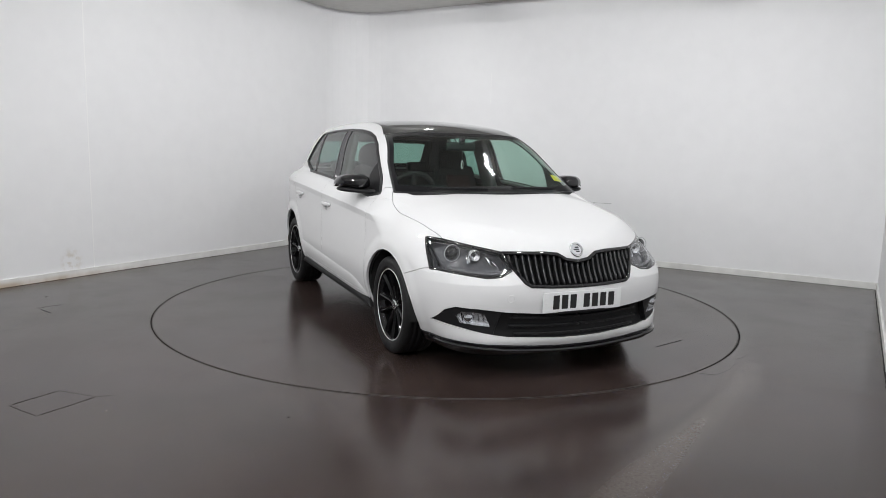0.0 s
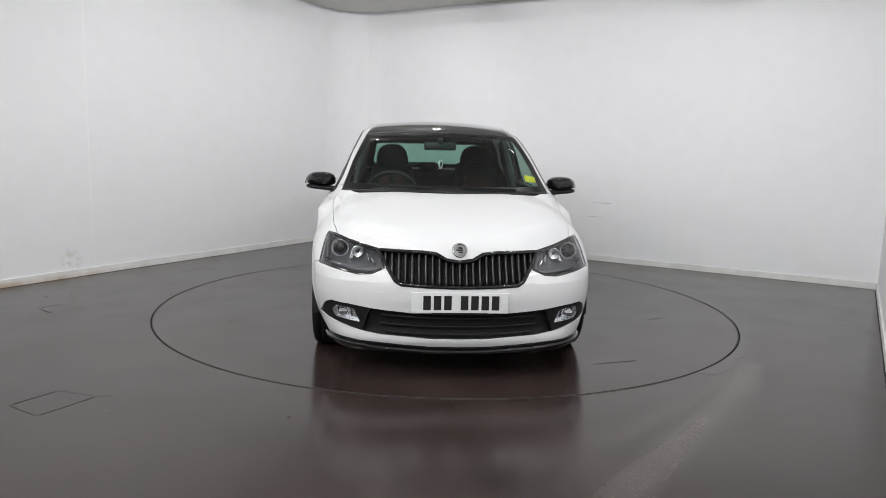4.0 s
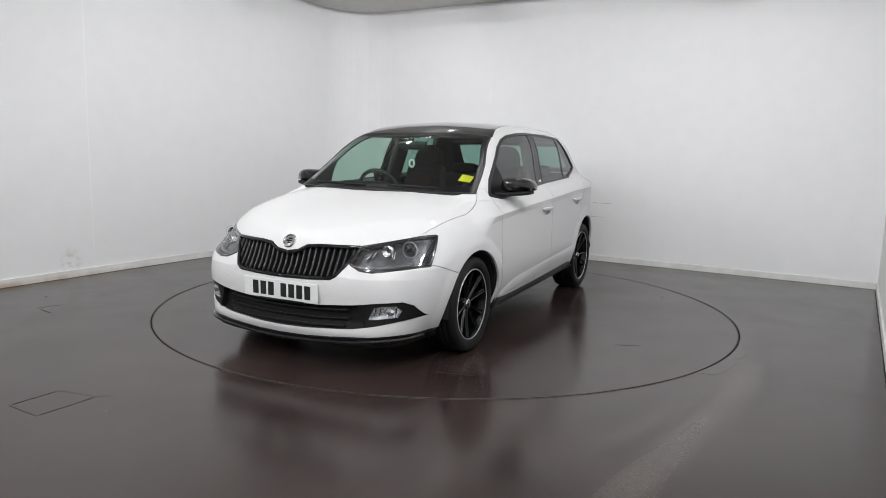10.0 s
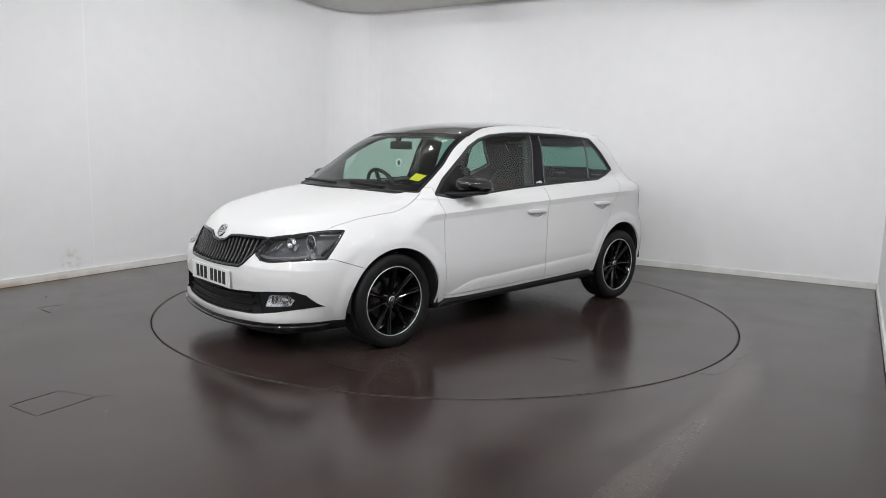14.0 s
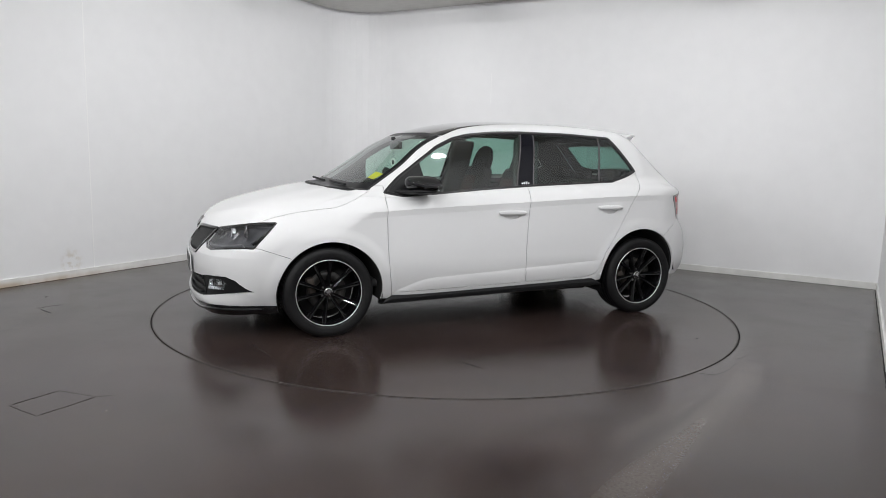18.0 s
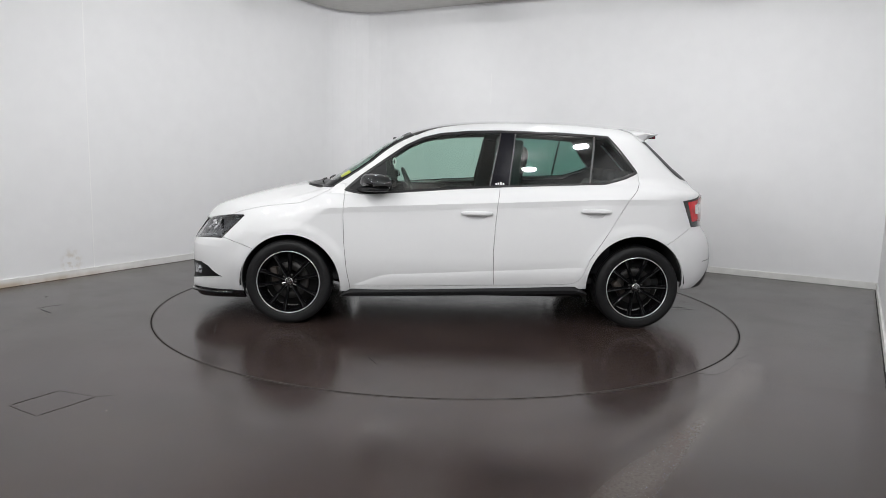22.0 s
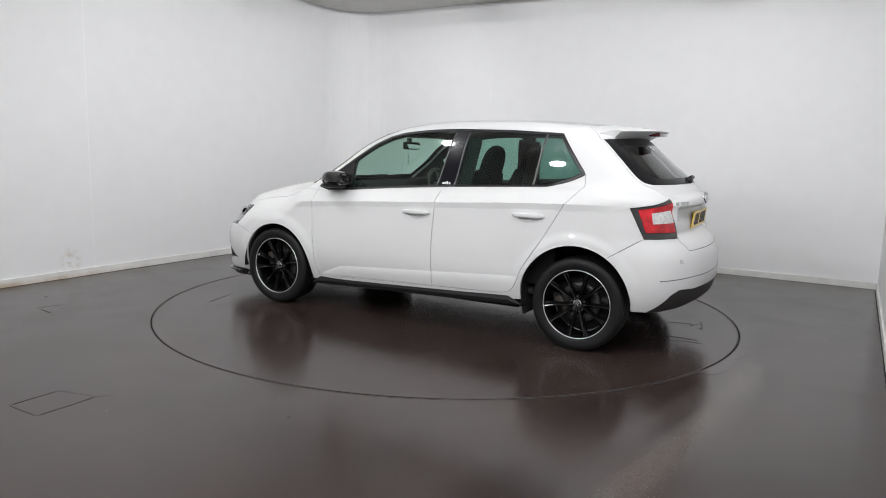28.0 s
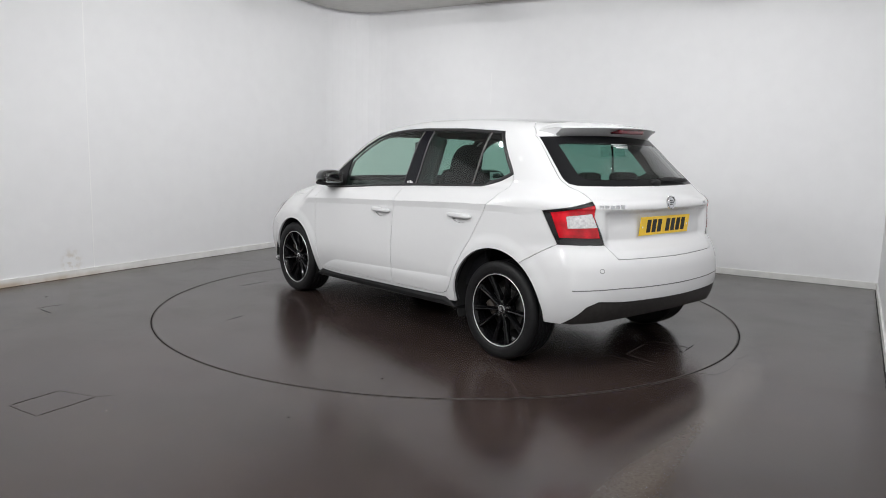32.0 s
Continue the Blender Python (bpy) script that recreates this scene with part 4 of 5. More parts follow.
skin = [f for k in ("door_front", "door_rear", "wing", "side_panel", "bonnet", "bumper_front", "bumper_rear", "gate", "roof", "cowl", "pillar", "sail", "diffuser", "lip", "lamp_black", "lamp_red", "lamp_clear") for f in pieces[k]]
cp("lining", panel_mesh("lining", skin, M_LINING, both=True, gap=0, deep=0, lift=-.032)[0], None, None, "dark inner lining")


# ---- windows' trims ----
def outline_on(view, poly, keep=None, **kw):
    q, n = on_body(view, smooth_path(poly, .014, True, False), 1)
    return q, n


q, n = outline_on("side", DLO)
pair("window_surround", ribbon("window_surround", q, n, .024, .004, M_TRIM, True), label="black window surround")
M_GREY = mat("grey_trim", (.07, .07, .072), .35, metal=.3)
for ln, nm, w, mm, pr in ((LINE_A, "window_edge", .010, M_GREY, doors_f), (LINE_B, "window_edge", .010, M_GREY, doors_r), (LINE_C, "window_divider", .014, M_GREY, doors_r)):
    (x0, z0), (x1, z1) = ln
    if ln is LINE_C:
        z0, x0 = 1.022, -.880
    q, n = on_body("side", smooth_path([(x0, z0 + .006), (x1, z1 - .012)], .015, False, False))
    pair(nm, ribbon(nm, q, n, w, .003, mm), parents=pr)
for poly, nm, w, view in ((WIND, "windscreen_seal", .016, "end"),):
    half = [p for p in poly if p[0] >= 0]
    q, n = on_body("end", smooth_path([(0.0, 1.3625)] + half + [(0.0, .9695)], .014, False, False))
    pair(nm, ribbon(nm, q, n, w, .002, M_TRIM), label="black windscreen seal")

# ---- wheels ----
M_RIM = mat("black_alloy", (.004, .004, .0045), .10, spec=.32, grain=.2)

def spoke_mesh():
    """One blade of the rim, from the hub outwards, hollowed along its face."""
    bm = bmesh.new()
    rows = []
    for r, w, y, d in ((.028, .030, .060, .055), (.06, .024, .066, .050), (.11, .024, .072, .042), (.16, .029, .081, .034), (.213, .040, .090, .028)):
        rows.append([bm.verts.new((s * w / 2 * k, y - dy, r)) for s, k, dy in ((-1, 1, .010), (-1, .55, 0), (0, 1, .005), (1, .55, 0), (1, 1, .010), (1, .8, d), (-1, .8, d))])
    for a, b in zip(rows, rows[1:]):
        for i in range(7):
            j = (i + 1) % 7
            bm.faces.new((a[i], b[i], b[j], a[j]))
    bm.faces.new(rows[0])
    bm.faces.new(rows[-1][::-1])
    bmesh.ops.recalc_face_normals(bm, faces=bm.faces)
    me = bpy.data.meshes.new("spoke")
    bm.to_mesh(me)
    bm.free()
    me.materials.append(M_RIM)
    return me


def turned(name, prof, material, n=72):
    v, f = lathe(prof, n)
    return mesh_of(name, v, f, material, True)


R_T = .298
tyre = [(.216, -.085), (.222, -.096), (.245, -.104), (.272, -.106), (.288, -.098), (.2955, -.086)]
for y in (-.055, -.02, .02, .055):
    tyre += [(R_T - .0005, y - .016), (R_T, y - .006), (R_T - .006, y - .004), (R_T - .006, y + .002), (R_T, y + .004)]
tyre += [(R_T - .001, .078), (.2955, .086), (.288, .098), (.272, .1055), (.252, .106), (.246, .104), (.240, .1045), (.226, .098), (.219, .089)]
TYRE = turned("tyre", tyre, M_TYRE, 96)
BARREL = turned("rim", [(.205, -.085), (.196, -.06), (.192, .0), (.196, .05), (.206, .080), (.2125, .090), (.2150, .0950), (.2152, .090)], M_RIM)
LIP_RING = turned("rim_edge", [(.2150, .0945), (.2165, .0975), (.2188, .0975), (.2203, .0945)], M_SILVER, 96)
HUB = turned("hub", [(.0005, .058), (.036, .058), (.055, .048), (.062, .02), (.062, -.03)], M_RIM, 40)
CAP = turned("centre_cap", [(.0005, .072), (.020, .0715), (.026, .070), (.029, .067), (.030, .058)], M_CHROME, 40)
CAP_MARK = turned("cap_badge", [(.0005, .0735), (.022, .0730), (.024, .0710)], M_LAMP_BLACK, 32)
CAP_BARS = bmesh.new()
for x, z, w, h in ((-.008, .003, .006, .020), (.000, -.001, .006, .032), (.009, .004, .005, .018), (.003, .011, .022, .005)):
    box(CAP_BARS, (x, .0742, z), (w, .002, h), bevel=.0006)
CAP_EMBLEM = bpy.data.meshes.new("cap_emblem")
CAP_BARS.to_mesh(CAP_EMBLEM)
CAP_BARS.free()
CAP_EMBLEM.materials.append(M_CHROME)
M_IRON = mat("brake_iron", (.06, .058, .056), .5, metal=.7, grain=.2)
M_RUST = mat("calliper", (.035, .026, .02), .6, grain=.4)
DISC_B = turned("brake_disc", [(.07, .0), (.072, .012), (.128, .012), (.130, .009), (.130, -.009), (.07, -.009)], M_IRON, 48)
# black disc added behind the spokes, in place of the dark inside the wheel
WHEEL_BACKING = turned("wheel_backing", [(.0005, -.030), (.12, -.030), (.190, -.050), (.192, -.075)], M_PIT, 48)
BOLT = turned("bolt", [(.0005, .061), (.0065, .061), (.0075, .055)], M_IRON, 12)
SPOKE = spoke_mesh()
calliper = soft_box((.095, .01, .06), (.05, .06, .11), .012)
CAL = bpy.data.meshes.new("calliper")
calliper.to_mesh(CAL)
calliper.free()
CAL.materials.append(M_RUST)


def wheel(x, side, spin):
    """A wheel: spokes in five close pairs, turned rim edge, centre cap."""
    w = part("wheel", TYRE.copy(), None, car, "black tyre on a gloss black alloy rim with a bright edge")
    w.matrix_basis = CAR_AT @ pose(x, side * .732, R_T - .001) @ (Matrix() if side > 0 else pose(0, 0, 0, 0, 0, 180)) @ pose(0, 0, 0, 0, spin, 0)
    part("rim", BARREL, None, w)
    part("rim_edge", LIP_RING, None, w, "bright turned rim edge")
    part("hub", HUB, None, w)
    part("centre_cap", CAP, None, w, "chrome centre cap")
    part("cap_badge", CAP_MARK, None, w)
    part("cap_emblem", CAP_EMBLEM, None, w, "chrome bars on the centre cap")
    part("wheel_backing", WHEEL_BACKING, None, w, "black disc added to darken the gaps between the spokes")
    part("brake_disc", DISC_B, None, w, "grey iron brake disc")
    part("calliper", CAL, None, w, "brown brake calliper")
    for k in range(5):
        for da in (-15.5, 15.5):
            part("spoke", SPOKE, None, w, m=pose(0, 0, 0, 0, 72 * k + da, 0))
        part("bolt", BOLT, None, w, m=pose(.046 * math.sin(radians(72 * k + 36)), 0, .046 * math.cos(radians(72 * k + 36))))


for x in (1.235, -1.235):
    for s, sp in ((1, 12 if x > 0 else 40), (-1, 25)):
        wheel(x, s, sp)


# ---- wheel wells, underbody, sills ----
def well(cx, cz, r, start=-.12, end=1.12):
    v, f, n = [], [], 36
    for k in range(n + 1):
        a = math.pi * (start + (end - start) * k / n)
        for y in (.828, .44):
            v.append((cx + (r + .004) * math.cos(a), y, cz + (r + .004) * math.sin(a)))
    for k in range(n):
        f.append((2 * k, 2 * k + 1, 2 * k + 3, 2 * k + 2))
    c = len(v)
    v.append((cx, .44, cz))
    for k in range(n):
        f.append((2 * k + 1, c, 2 * k + 3))
    return mesh_of("wheel_well", v, f, M_PIT, True)


for a in (ARCH_F, ARCH_R):
    pair("wheel_well", well(*a, *((-.02, 1.06) if a is ARCH_F else (-.12, .99))), label="black wheel well liner")
    pts = [(a[0] + (a[2] + .004) * math.cos(t), a[1] + (a[2] + .004) * math.sin(t)) for t in [math.pi * (-.02 + 1.04 * k / 60) for k in range(61)]]
    q, n = on_body("side", pts)
    pair("arch_edge", ribbon("arch_edge", q, n, .007, .0015, M_PAINT))
bm = bmesh.new()
box(bm, (.02, 0, .225), (1.66, 1.46, .05), bevel=.02)
box(bm, (1.62, 0, .225), (.62, 1.24, .05), bevel=.02)
box(bm, (-1.52, 0, .33), (.40, 1.20, .05), bevel=.02)
box(bm, (.1, 0, .32), (3.0, .85, .12), bevel=.03)
cp("underbody", bm, M_PLASTIC, label="black underbody")
bm = bmesh.new()
for y in (.25, -.25):
    box(bm, (-1.235, y, .25), (.06, .5, .06), bevel=.01)
    box(bm, (1.235, y, .22), (.06, .5, .06), bevel=.01)
cp("axle", bm, M_PLASTIC)


def sill_mesh():
    rows = []
    xs = [.872, .845, .80, .4, 0, -.4, -.78, -.83, -.872]
    for x in xs:
        u = (.85 - x) / 1.7
        top, bot = .253 + .052 * u, .192 + .048 * u
        if x > .86 or x < -.86:
            top = bot + .012
        elif x > .84 or x < -.82:
            top = bot + (top - bot) * .6
        y = .799 + .030 * u
        rows.append([(x, y - .08, bot - .005), (x, y - .012, bot), (x, y + .020, bot + .012), (x, y + .026, (top + bot) / 2 + .006), (x, y + .018, top), (x, y - .08, top + .004)])
    v = [p for r in rows for p in r]
    f = [(6 * i + j, 6 * i + j + 1, 6 * i + j + 7, 6 * i + j + 6) for i in range(len(rows) - 1) for j in range(5)]
    f += [tuple(range(5, -1, -1)), tuple(6 * (len(rows) - 1) + j for j in range(6))]
    return mesh_of("sill_skirt", v, f, M_PLASTIC)


pair("sill_skirt", sill_mesh(), label="matt black side skirt")

# bumper groove
M_SEAM = mat("seam_shadow", (.14, .14, .14), .8)
q, n = on_body("end", smooth_path([(0, .492), (.36, .495), (.5, .498), (.66, .492), (.745, .486)], .015), -1)
pair("bumper_groove", ribbon("bumper_groove", q, n, .0055, .001, M_SEAM), parent=bumper_r, label="shadow groove across the rear bumper")


# ---- handles, mirrors ----
def blob(c, s, p=2.6, n=20, m=16):
    """A rounded, boxy ellipsoid: half sizes s, squareness p."""
    v, f = [], []
    g = lambda t: math.copysign(abs(t) ** (2 / p), t)
    for i in range(m + 1):
        a = -math.pi / 2 + math.pi * i / m
        for k in range(n):
            b = 2 * math.pi * k / n
            v.append((c[0] + s[0] * g(math.cos(a)) * g(math.cos(b)), c[1] + s[1] * g(math.cos(a)) * g(math.sin(b)), c[2] + s[2] * g(math.sin(a))))
    for i in range(m):
        for k in range(n):
            j = (k + 1) % n
            f.append((i * n + k, i * n + j, (i + 1) * n + j, (i + 1) * n + k))
    return v, f


for hx, hz, pr, key in ((-.073, .812, doors_f, "cup_front"), (-.905, .842, doors_r, "cup_rear")):
    pair("handle_cup", *panel_mesh("handle_cup", pieces[key], M_PAINT, gap=-.001, deep=-.011, lift=-.011), parents=pr)
    y = float(on_body("side", [(hx, hz)])[0][0, 1])
    v, f = blob((hx, y + .020, hz), (.111, .013, .0155), 2.8, 24, 12)
    v = [(a, b - 1.1 * (a - hx) ** 2, c - .35 * (a - hx) ** 2 * (1 if c < hz else .2)) for a, b, c in v]
    pair("handle", mesh_of("handle", v, f, M_PAINT, True), parents=pr, label="white door handle")


def mirror_parts():
    v, f = blob((.630, .874, 1.002), (.106, .110, .066), 3.0, 30, 20)
    out = []
    for x, y, z in v:
        u, w = (x - .630) / .106, max(0, (y - .83) / .152)
        z2 = 1.002 - (1.002 - z) * .52 if z < 1.002 else z - .020 * w ** 3
        if z < 1.002:
            z2 += .012 * w
        y2 = y - .018 * max(0, u) ** 2 * (1 if y > .874 else -.3)
        out.append((x - .05 * w ** 2 * (1 if u > -.8 else .25), y2, z2))
    return out, f


v, f = mirror_parts()
shells = pair("mirror_shell", mesh_of("mirror_shell", v, f, M_BLACK, True), parents=doors_f, label="gloss black door mirror")
lowv, lowf = blob((.632, .846, .953), (.088, .126, .017), 3.2, 28, 10)
lowv = [(x - .035 * max(0, (y - .83) / .15) ** 2 + .10 * max(0, (.86 - y) / .14) ** 1.5, y, z + .012 * max(0, (y - .80) / .15)) for x, y, z in lowv]
pair("mirror_base", mesh_of("mirror_base", lowv, lowf, M_PLASTIC, True), parents=doors_f, label="black plastic mirror foot")
bm = box(bmesh.new(), (.529, .870, 1.008), (.004, .150, .075), bevel=.0015)
me = bpy.data.meshes.new("mirror_glass")
bm.to_mesh(me)
bm.free()
me.materials.append(M_MIRROR)
pair("mirror_glass", me, parents=doors_f, label="mirror glass")
v, f = blob((.562, .958, 1.000), (.022, .008, .009), 3, 14, 8)
pair("indicator", mesh_of("indicator", v, f, M_LAMP_CLEAR, True), parents=doors_f, label="clear side repeater")

# small white mark at the foot of the door pillar
q, n = on_body("side", [(-.236, 1.012)])
for k, (dx, w, h) in enumerate(((-.028, .012, .016), (-.010, .014, .022), (.008, .012, .018), (.024, .010, .015))):
    bm = box(bmesh.new(), (-.236 + dx, float(q[0, 1]) + .001, 1.010 + h / 2 - .008), (w, .003, h), bevel=.001)
    me = bpy.data.meshes.new("emblem_bar")
    bm.to_mesh(me)
    bm.free()
    me.materials.append(M_PLATE_W)
    pair("emblem_bar", me, parents=doors_f)

# ---- front end ----
M_SLAT = mat("slat_plastic", (.012, .012, .013), .34, grain=.1)
q, n = on_body("end", smooth_path([(0, .172), (.16, .174), (.3, .182), (.47, .190), (.50, .196), (.62, .204), (.70, .206), (.732, .207)], .012, False, False))
q = np.array(q)
flat = n * (1, 1, .0)
flat /= np.linalg.norm(flat, axis=1)[:, None]
pair("splitter_edge", ribbon("splitter_edge", q + (0, 0, -.010), flat, .024, .018, M_BLACK, sink=.03), parent=bumper_f, label="gloss black splitter blade")
GR_TOP, GR_LOW = spline((-.5, .695), (-.203, .694), (-.127, .687), (-.074, .657), (0, .646), (.074, .657), (.127, .687), (.203, .694), (.5, .695)), spline((-.438, .69), (-.345, .545), (-.313, .527), (-.18, .520), (0, .517), (.18, .520), (.313, .527), (.345, .545), (.438, .69))
for k in range(-11, 12):
    y = k * .0365
    z0, z1 = float(GR_LOW(y)) + .006, float(GR_TOP(y)) - .006
    if z1 - z0 < .02:
        continue
    zs = [z0 + (z1 - z0) * i / 6 for i in range(7)]
    q, n = on_body("end", [(abs(y) + 1e-5, z) for z in zs])
    if y < 0:
        q, n = q * (1, -1, 1), n * (1, -1, 1)
    cp("grille_slat", ribbon("grille_slat", q - n * .012, n, .013, .008, M_SLAT, sink=.03), None, bumper_f)
half = [p for p in GRILLE if p[0] >= 0]
q, n = on_body("end", smooth_path([(0, .646), (.074, .657), (.127, .687), (.203, .694), (.438, .695), (.41, .642), (.345, .545), (.313, .527), (.18, .520), (0, .517)], .01, False, False))
pair("grille_frame", ribbon("grille_frame", q, n, .020, .006, M_BLACK), parent=bumper_f, label="gloss black grille frame")
for z, w in ((.345, .42), (.300, .43), (.262, .40)):
    q, n = on_body("end", smooth_path([(0, z), (w * .5, z + .002), (w, z + .010)], .02))
    pair("intake_bar", ribbon("intake_bar", q - n * .022, n, .012, .010, M_PLASTIC, sink=.015), parent=bumper_f)
M_FOG = mat("fog_reflector", (.86, .87, .88), .24, metal=.8, grain=.15, grain_scale=80, bump=.6, bump_scale=60)
bez = panels("fog_bezel", "fog_bezel", M_PLASTIC, "black fog lamp surround", lift=-.006)
pair("fog_lens", *panel_mesh("fog_lens", pieces["fog"], M_LENS, gap=.001, deep=0, lift=-.006), parents=bez, label="clear fog lamp lens")
pair("fog_reflector", *panel_mesh("fog_reflector", pieces["fog"], M_FOG, gap=-.001, deep=-.03, lift=-.034), parents=bez, label="silver reflector")
for y0 in (.562, .588, .648, .668):
    q, n = on_body("end", [(y0, .330), (y0 + .004, .350), (y0 + .008, .372)])
    pair("fog_rib", ribbon("fog_rib", q - n * .030, n, .005, .006, M_LAMP_BLACK), parents=bez)
q, n = on_body("end", [(.622, .352)])
v, f = lathe([(.001, .004), (.018, .003), (.026, -.002), (.030, -.02)], 28, "x")
pair("fog_bulb", mesh_of("fog_bulb", [(a + q[0, 0] - .022, b + .622, c + .352) for a, b, c in v], f, M_CHROME, True), parents=bez)
q, n = on_body("end", circle(-.43 * -1, .463, .019, 24))
cp("tow_cover", ribbon("tow_cover", q * (1, -1, 1), n * (1, -1, 1), .003, .0012, M_PAINT, True), None, bumper_f)

# headlamp insides: projector, reflectors, light strip
M_RING = mat("pale_ring", (.45, .46, .47), .25, coat=.5)
M_BOWL = mat("satin_reflector", (.80, .81, .82), .22, metal=1.0)
for (ly, lz, r, d, nm, mm) in ((.655, .680, .046, .030, "projector_ring", M_CHROME), (.655, .680, .038, .026, "projector_lens", M_MIRROR)):
    q, n = on_body("end", [(ly, lz)])
    if nm == "projector_ring":
        v, f = lathe([(r - .002, .001), (r - .001, .003), (r + .001, .003), (r + .002, .001)], 36, "x")
    else:
        v, f = lathe([(.001, .012), (r * .5, .009), (r * .85, 0), (r, -.01)], 32, "x")
    pair(nm, mesh_of(nm, [(a + q[0, 0] - d, b + ly, c + lz) for a, b, c in v], f, M_RING if nm == "projector_ring" else M_LAMP_BLACK, True), parents=lamps_f)
q, n = on_body("end", [(.553, .672)])
v, f = lathe([(.010, -.012), (.020, -.006), (.027, .004), (.031, .006), (.033, -.02)], 28, "x")
pair("main_reflector", mesh_of("main_reflector", [(a + q[0, 0] - .036, b + .553, c + .672) for a, b, c in v], f, M_BOWL, True), parents=lamps_f, label="satin main beam bowl")
for pts in ([(.600, .655), (.590, .700)], [(.610, .650), (.601, .698)], [(.500, .650), (.512, .690)], [(.470, .640), (.490, .668)], [(.66, .742), (.73, .745)]):
    q, n = on_body("end", smooth_path(pts, .01, False, False))
    pair("reflector", ribbon("reflector", q - n * .034, n, .007, .004, M_BOWL, sink=.012), parents=lamps_f, label="thin chrome reflector edge")
q, n = border_of("headlamp")
pair("lamp_border", ribbon("lamp_border", q, n, .013, .0018, M_LAMP_BLACK, True), parents=lamps_f)
q, n = on_body("end", smooth_path([(.43, .606), (.50, .600), (.60, .606), (.71, .620)], .015))
pair("light_strip", ribbon("light_strip", q - n * .022, n, .020, .006, mat("strip_plastic", (.10, .10, .105), .3, coat=.5), sink=.02), parents=lamps_f, label="grey running light strip")
q, n = on_body("end", smooth_path([(.70, .752), (.735, .752), (.745, .70), (.742, .63)], .01))
pair("inner_bezel", ribbon("inner_bezel", q - n * .018, n, .014, .006, M_TRIM, sink=.02), parents=lamps_f)


def badge(name, at, facing, r, parent):
    """A round chrome emblem with a plain dark centre."""
    m = Matrix.Translation(at) @ Vector((0, 0, 1)).rotation_difference(Vector(facing)).to_matrix().to_4x4()
    for nm, prof, mm in (("badge_ring", [(r * .74, .004), (r * .80, .009), (r * .92, .010), (r, .005), (r, -.006)], M_CHROME),
                         ("badge_face", [(.0005, .0065), (r * .4, .006), (r * .78, .004)], M_CHROME)):
        v, f = lathe(prof, 40, "z")
        ob = cp(nm, mesh_of(nm, v, f, mm, True), None, parent, "chrome badge", m)
    for sx, sy, w, h in ((-.28, .08, .20, .55), (.02, -.04, .20, .80), (.30, .10, .18, .50)):
        bm = box(bmesh.new(), (r * sx, r * sy, .007), (r * w, r * h, .003), bevel=.001)
        cp("badge_mark", bm, M_LAMP_BLACK, parent, "", m)


def plate(at, tilt, yaw, base, label):
    m = Matrix.Translation(at) @ pose(0, 0, 0, 0, tilt, yaw)
    pl = cp("number_plate", box(bmesh.new(), (0, 0, 0), (.006, .520, .111), bevel=.0025), base, None, label, m)
    for k in range(7):
        y = -.1785 + .0555 * k + (.033 if k > 3 else 0) - .012
        part("plate_bar", box(bmesh.new(), (.0036, -y, 0), (.0014, .040, .077)), M_INK, pl)
    for s in (-1, 1):
        part("plate_screw", box(bmesh.new(), (.0036, s * .238, -.004), (.003, .010, .010), bevel=.001), M_PLATE_W, pl)
    return pl


plate((2.055, 0, .437), 1.0, 0, M_PLATE_W, "white number plate with black bars")
plate((-1.806, 0, .826), 6.0, 180, M_PLATE_Y, "yellow number plate with black bars")
cp("plate_holder", box(bmesh.new(), (2.05, 0, .377), (.02, .30, .012), bevel=.003), M_PLASTIC)
q, n = on_body("end", [(0.0001, .706)])
badge("badge", q[0], n[0], .043, None)
badge("badge", (-1.836, 0, .962), (-1, 0, .06), .040, None)
for x0 in range(5):
    y = .565 - .036 * x0
    q, n = on_body("end", [(y, .944)], -1)
    bm = box(bmesh.new(), (0, 0, 0), (.004, .028, .021), bevel=.0015)
    cp("lettering_bar", bm, M_CHROME, None, "", Matrix.Translation(q[0] + n[0] * .001) @ pose(0, 0, 0, 0, 0, math.degrees(math.atan2(-n[0][1], -n[0][0]))))
for y in (-.47, -.497):
    q, n = on_body("end", [(-y, .945)], -1)
    q, n = q * (1, -1, 1), n * (1, -1, 1)
    cp("lettering_bar", box(bmesh.new(), (0, 0, 0), (.004, .020, .018), bevel=.0015), M_CHROME, None, "", Matrix.Translation(q[0] + n[0] * .001) @ pose(0, 0, 0, 0, 0, math.degrees(math.atan2(-n[0][1], -n[0][0]))))


for k in range(3):
    q, n = on_body("end", [(.10 - .01 * k, 1.300 - .010 * k), (.02, 1.300 - .010 * k), (-.06 + .012 * k, 1.300 - .010 * k)], -1)
    cp("window_sticker_bar", ribbon("window_sticker_bar", q + n * .001, n, .005, .0008, M_PLATE_W), None, gate)


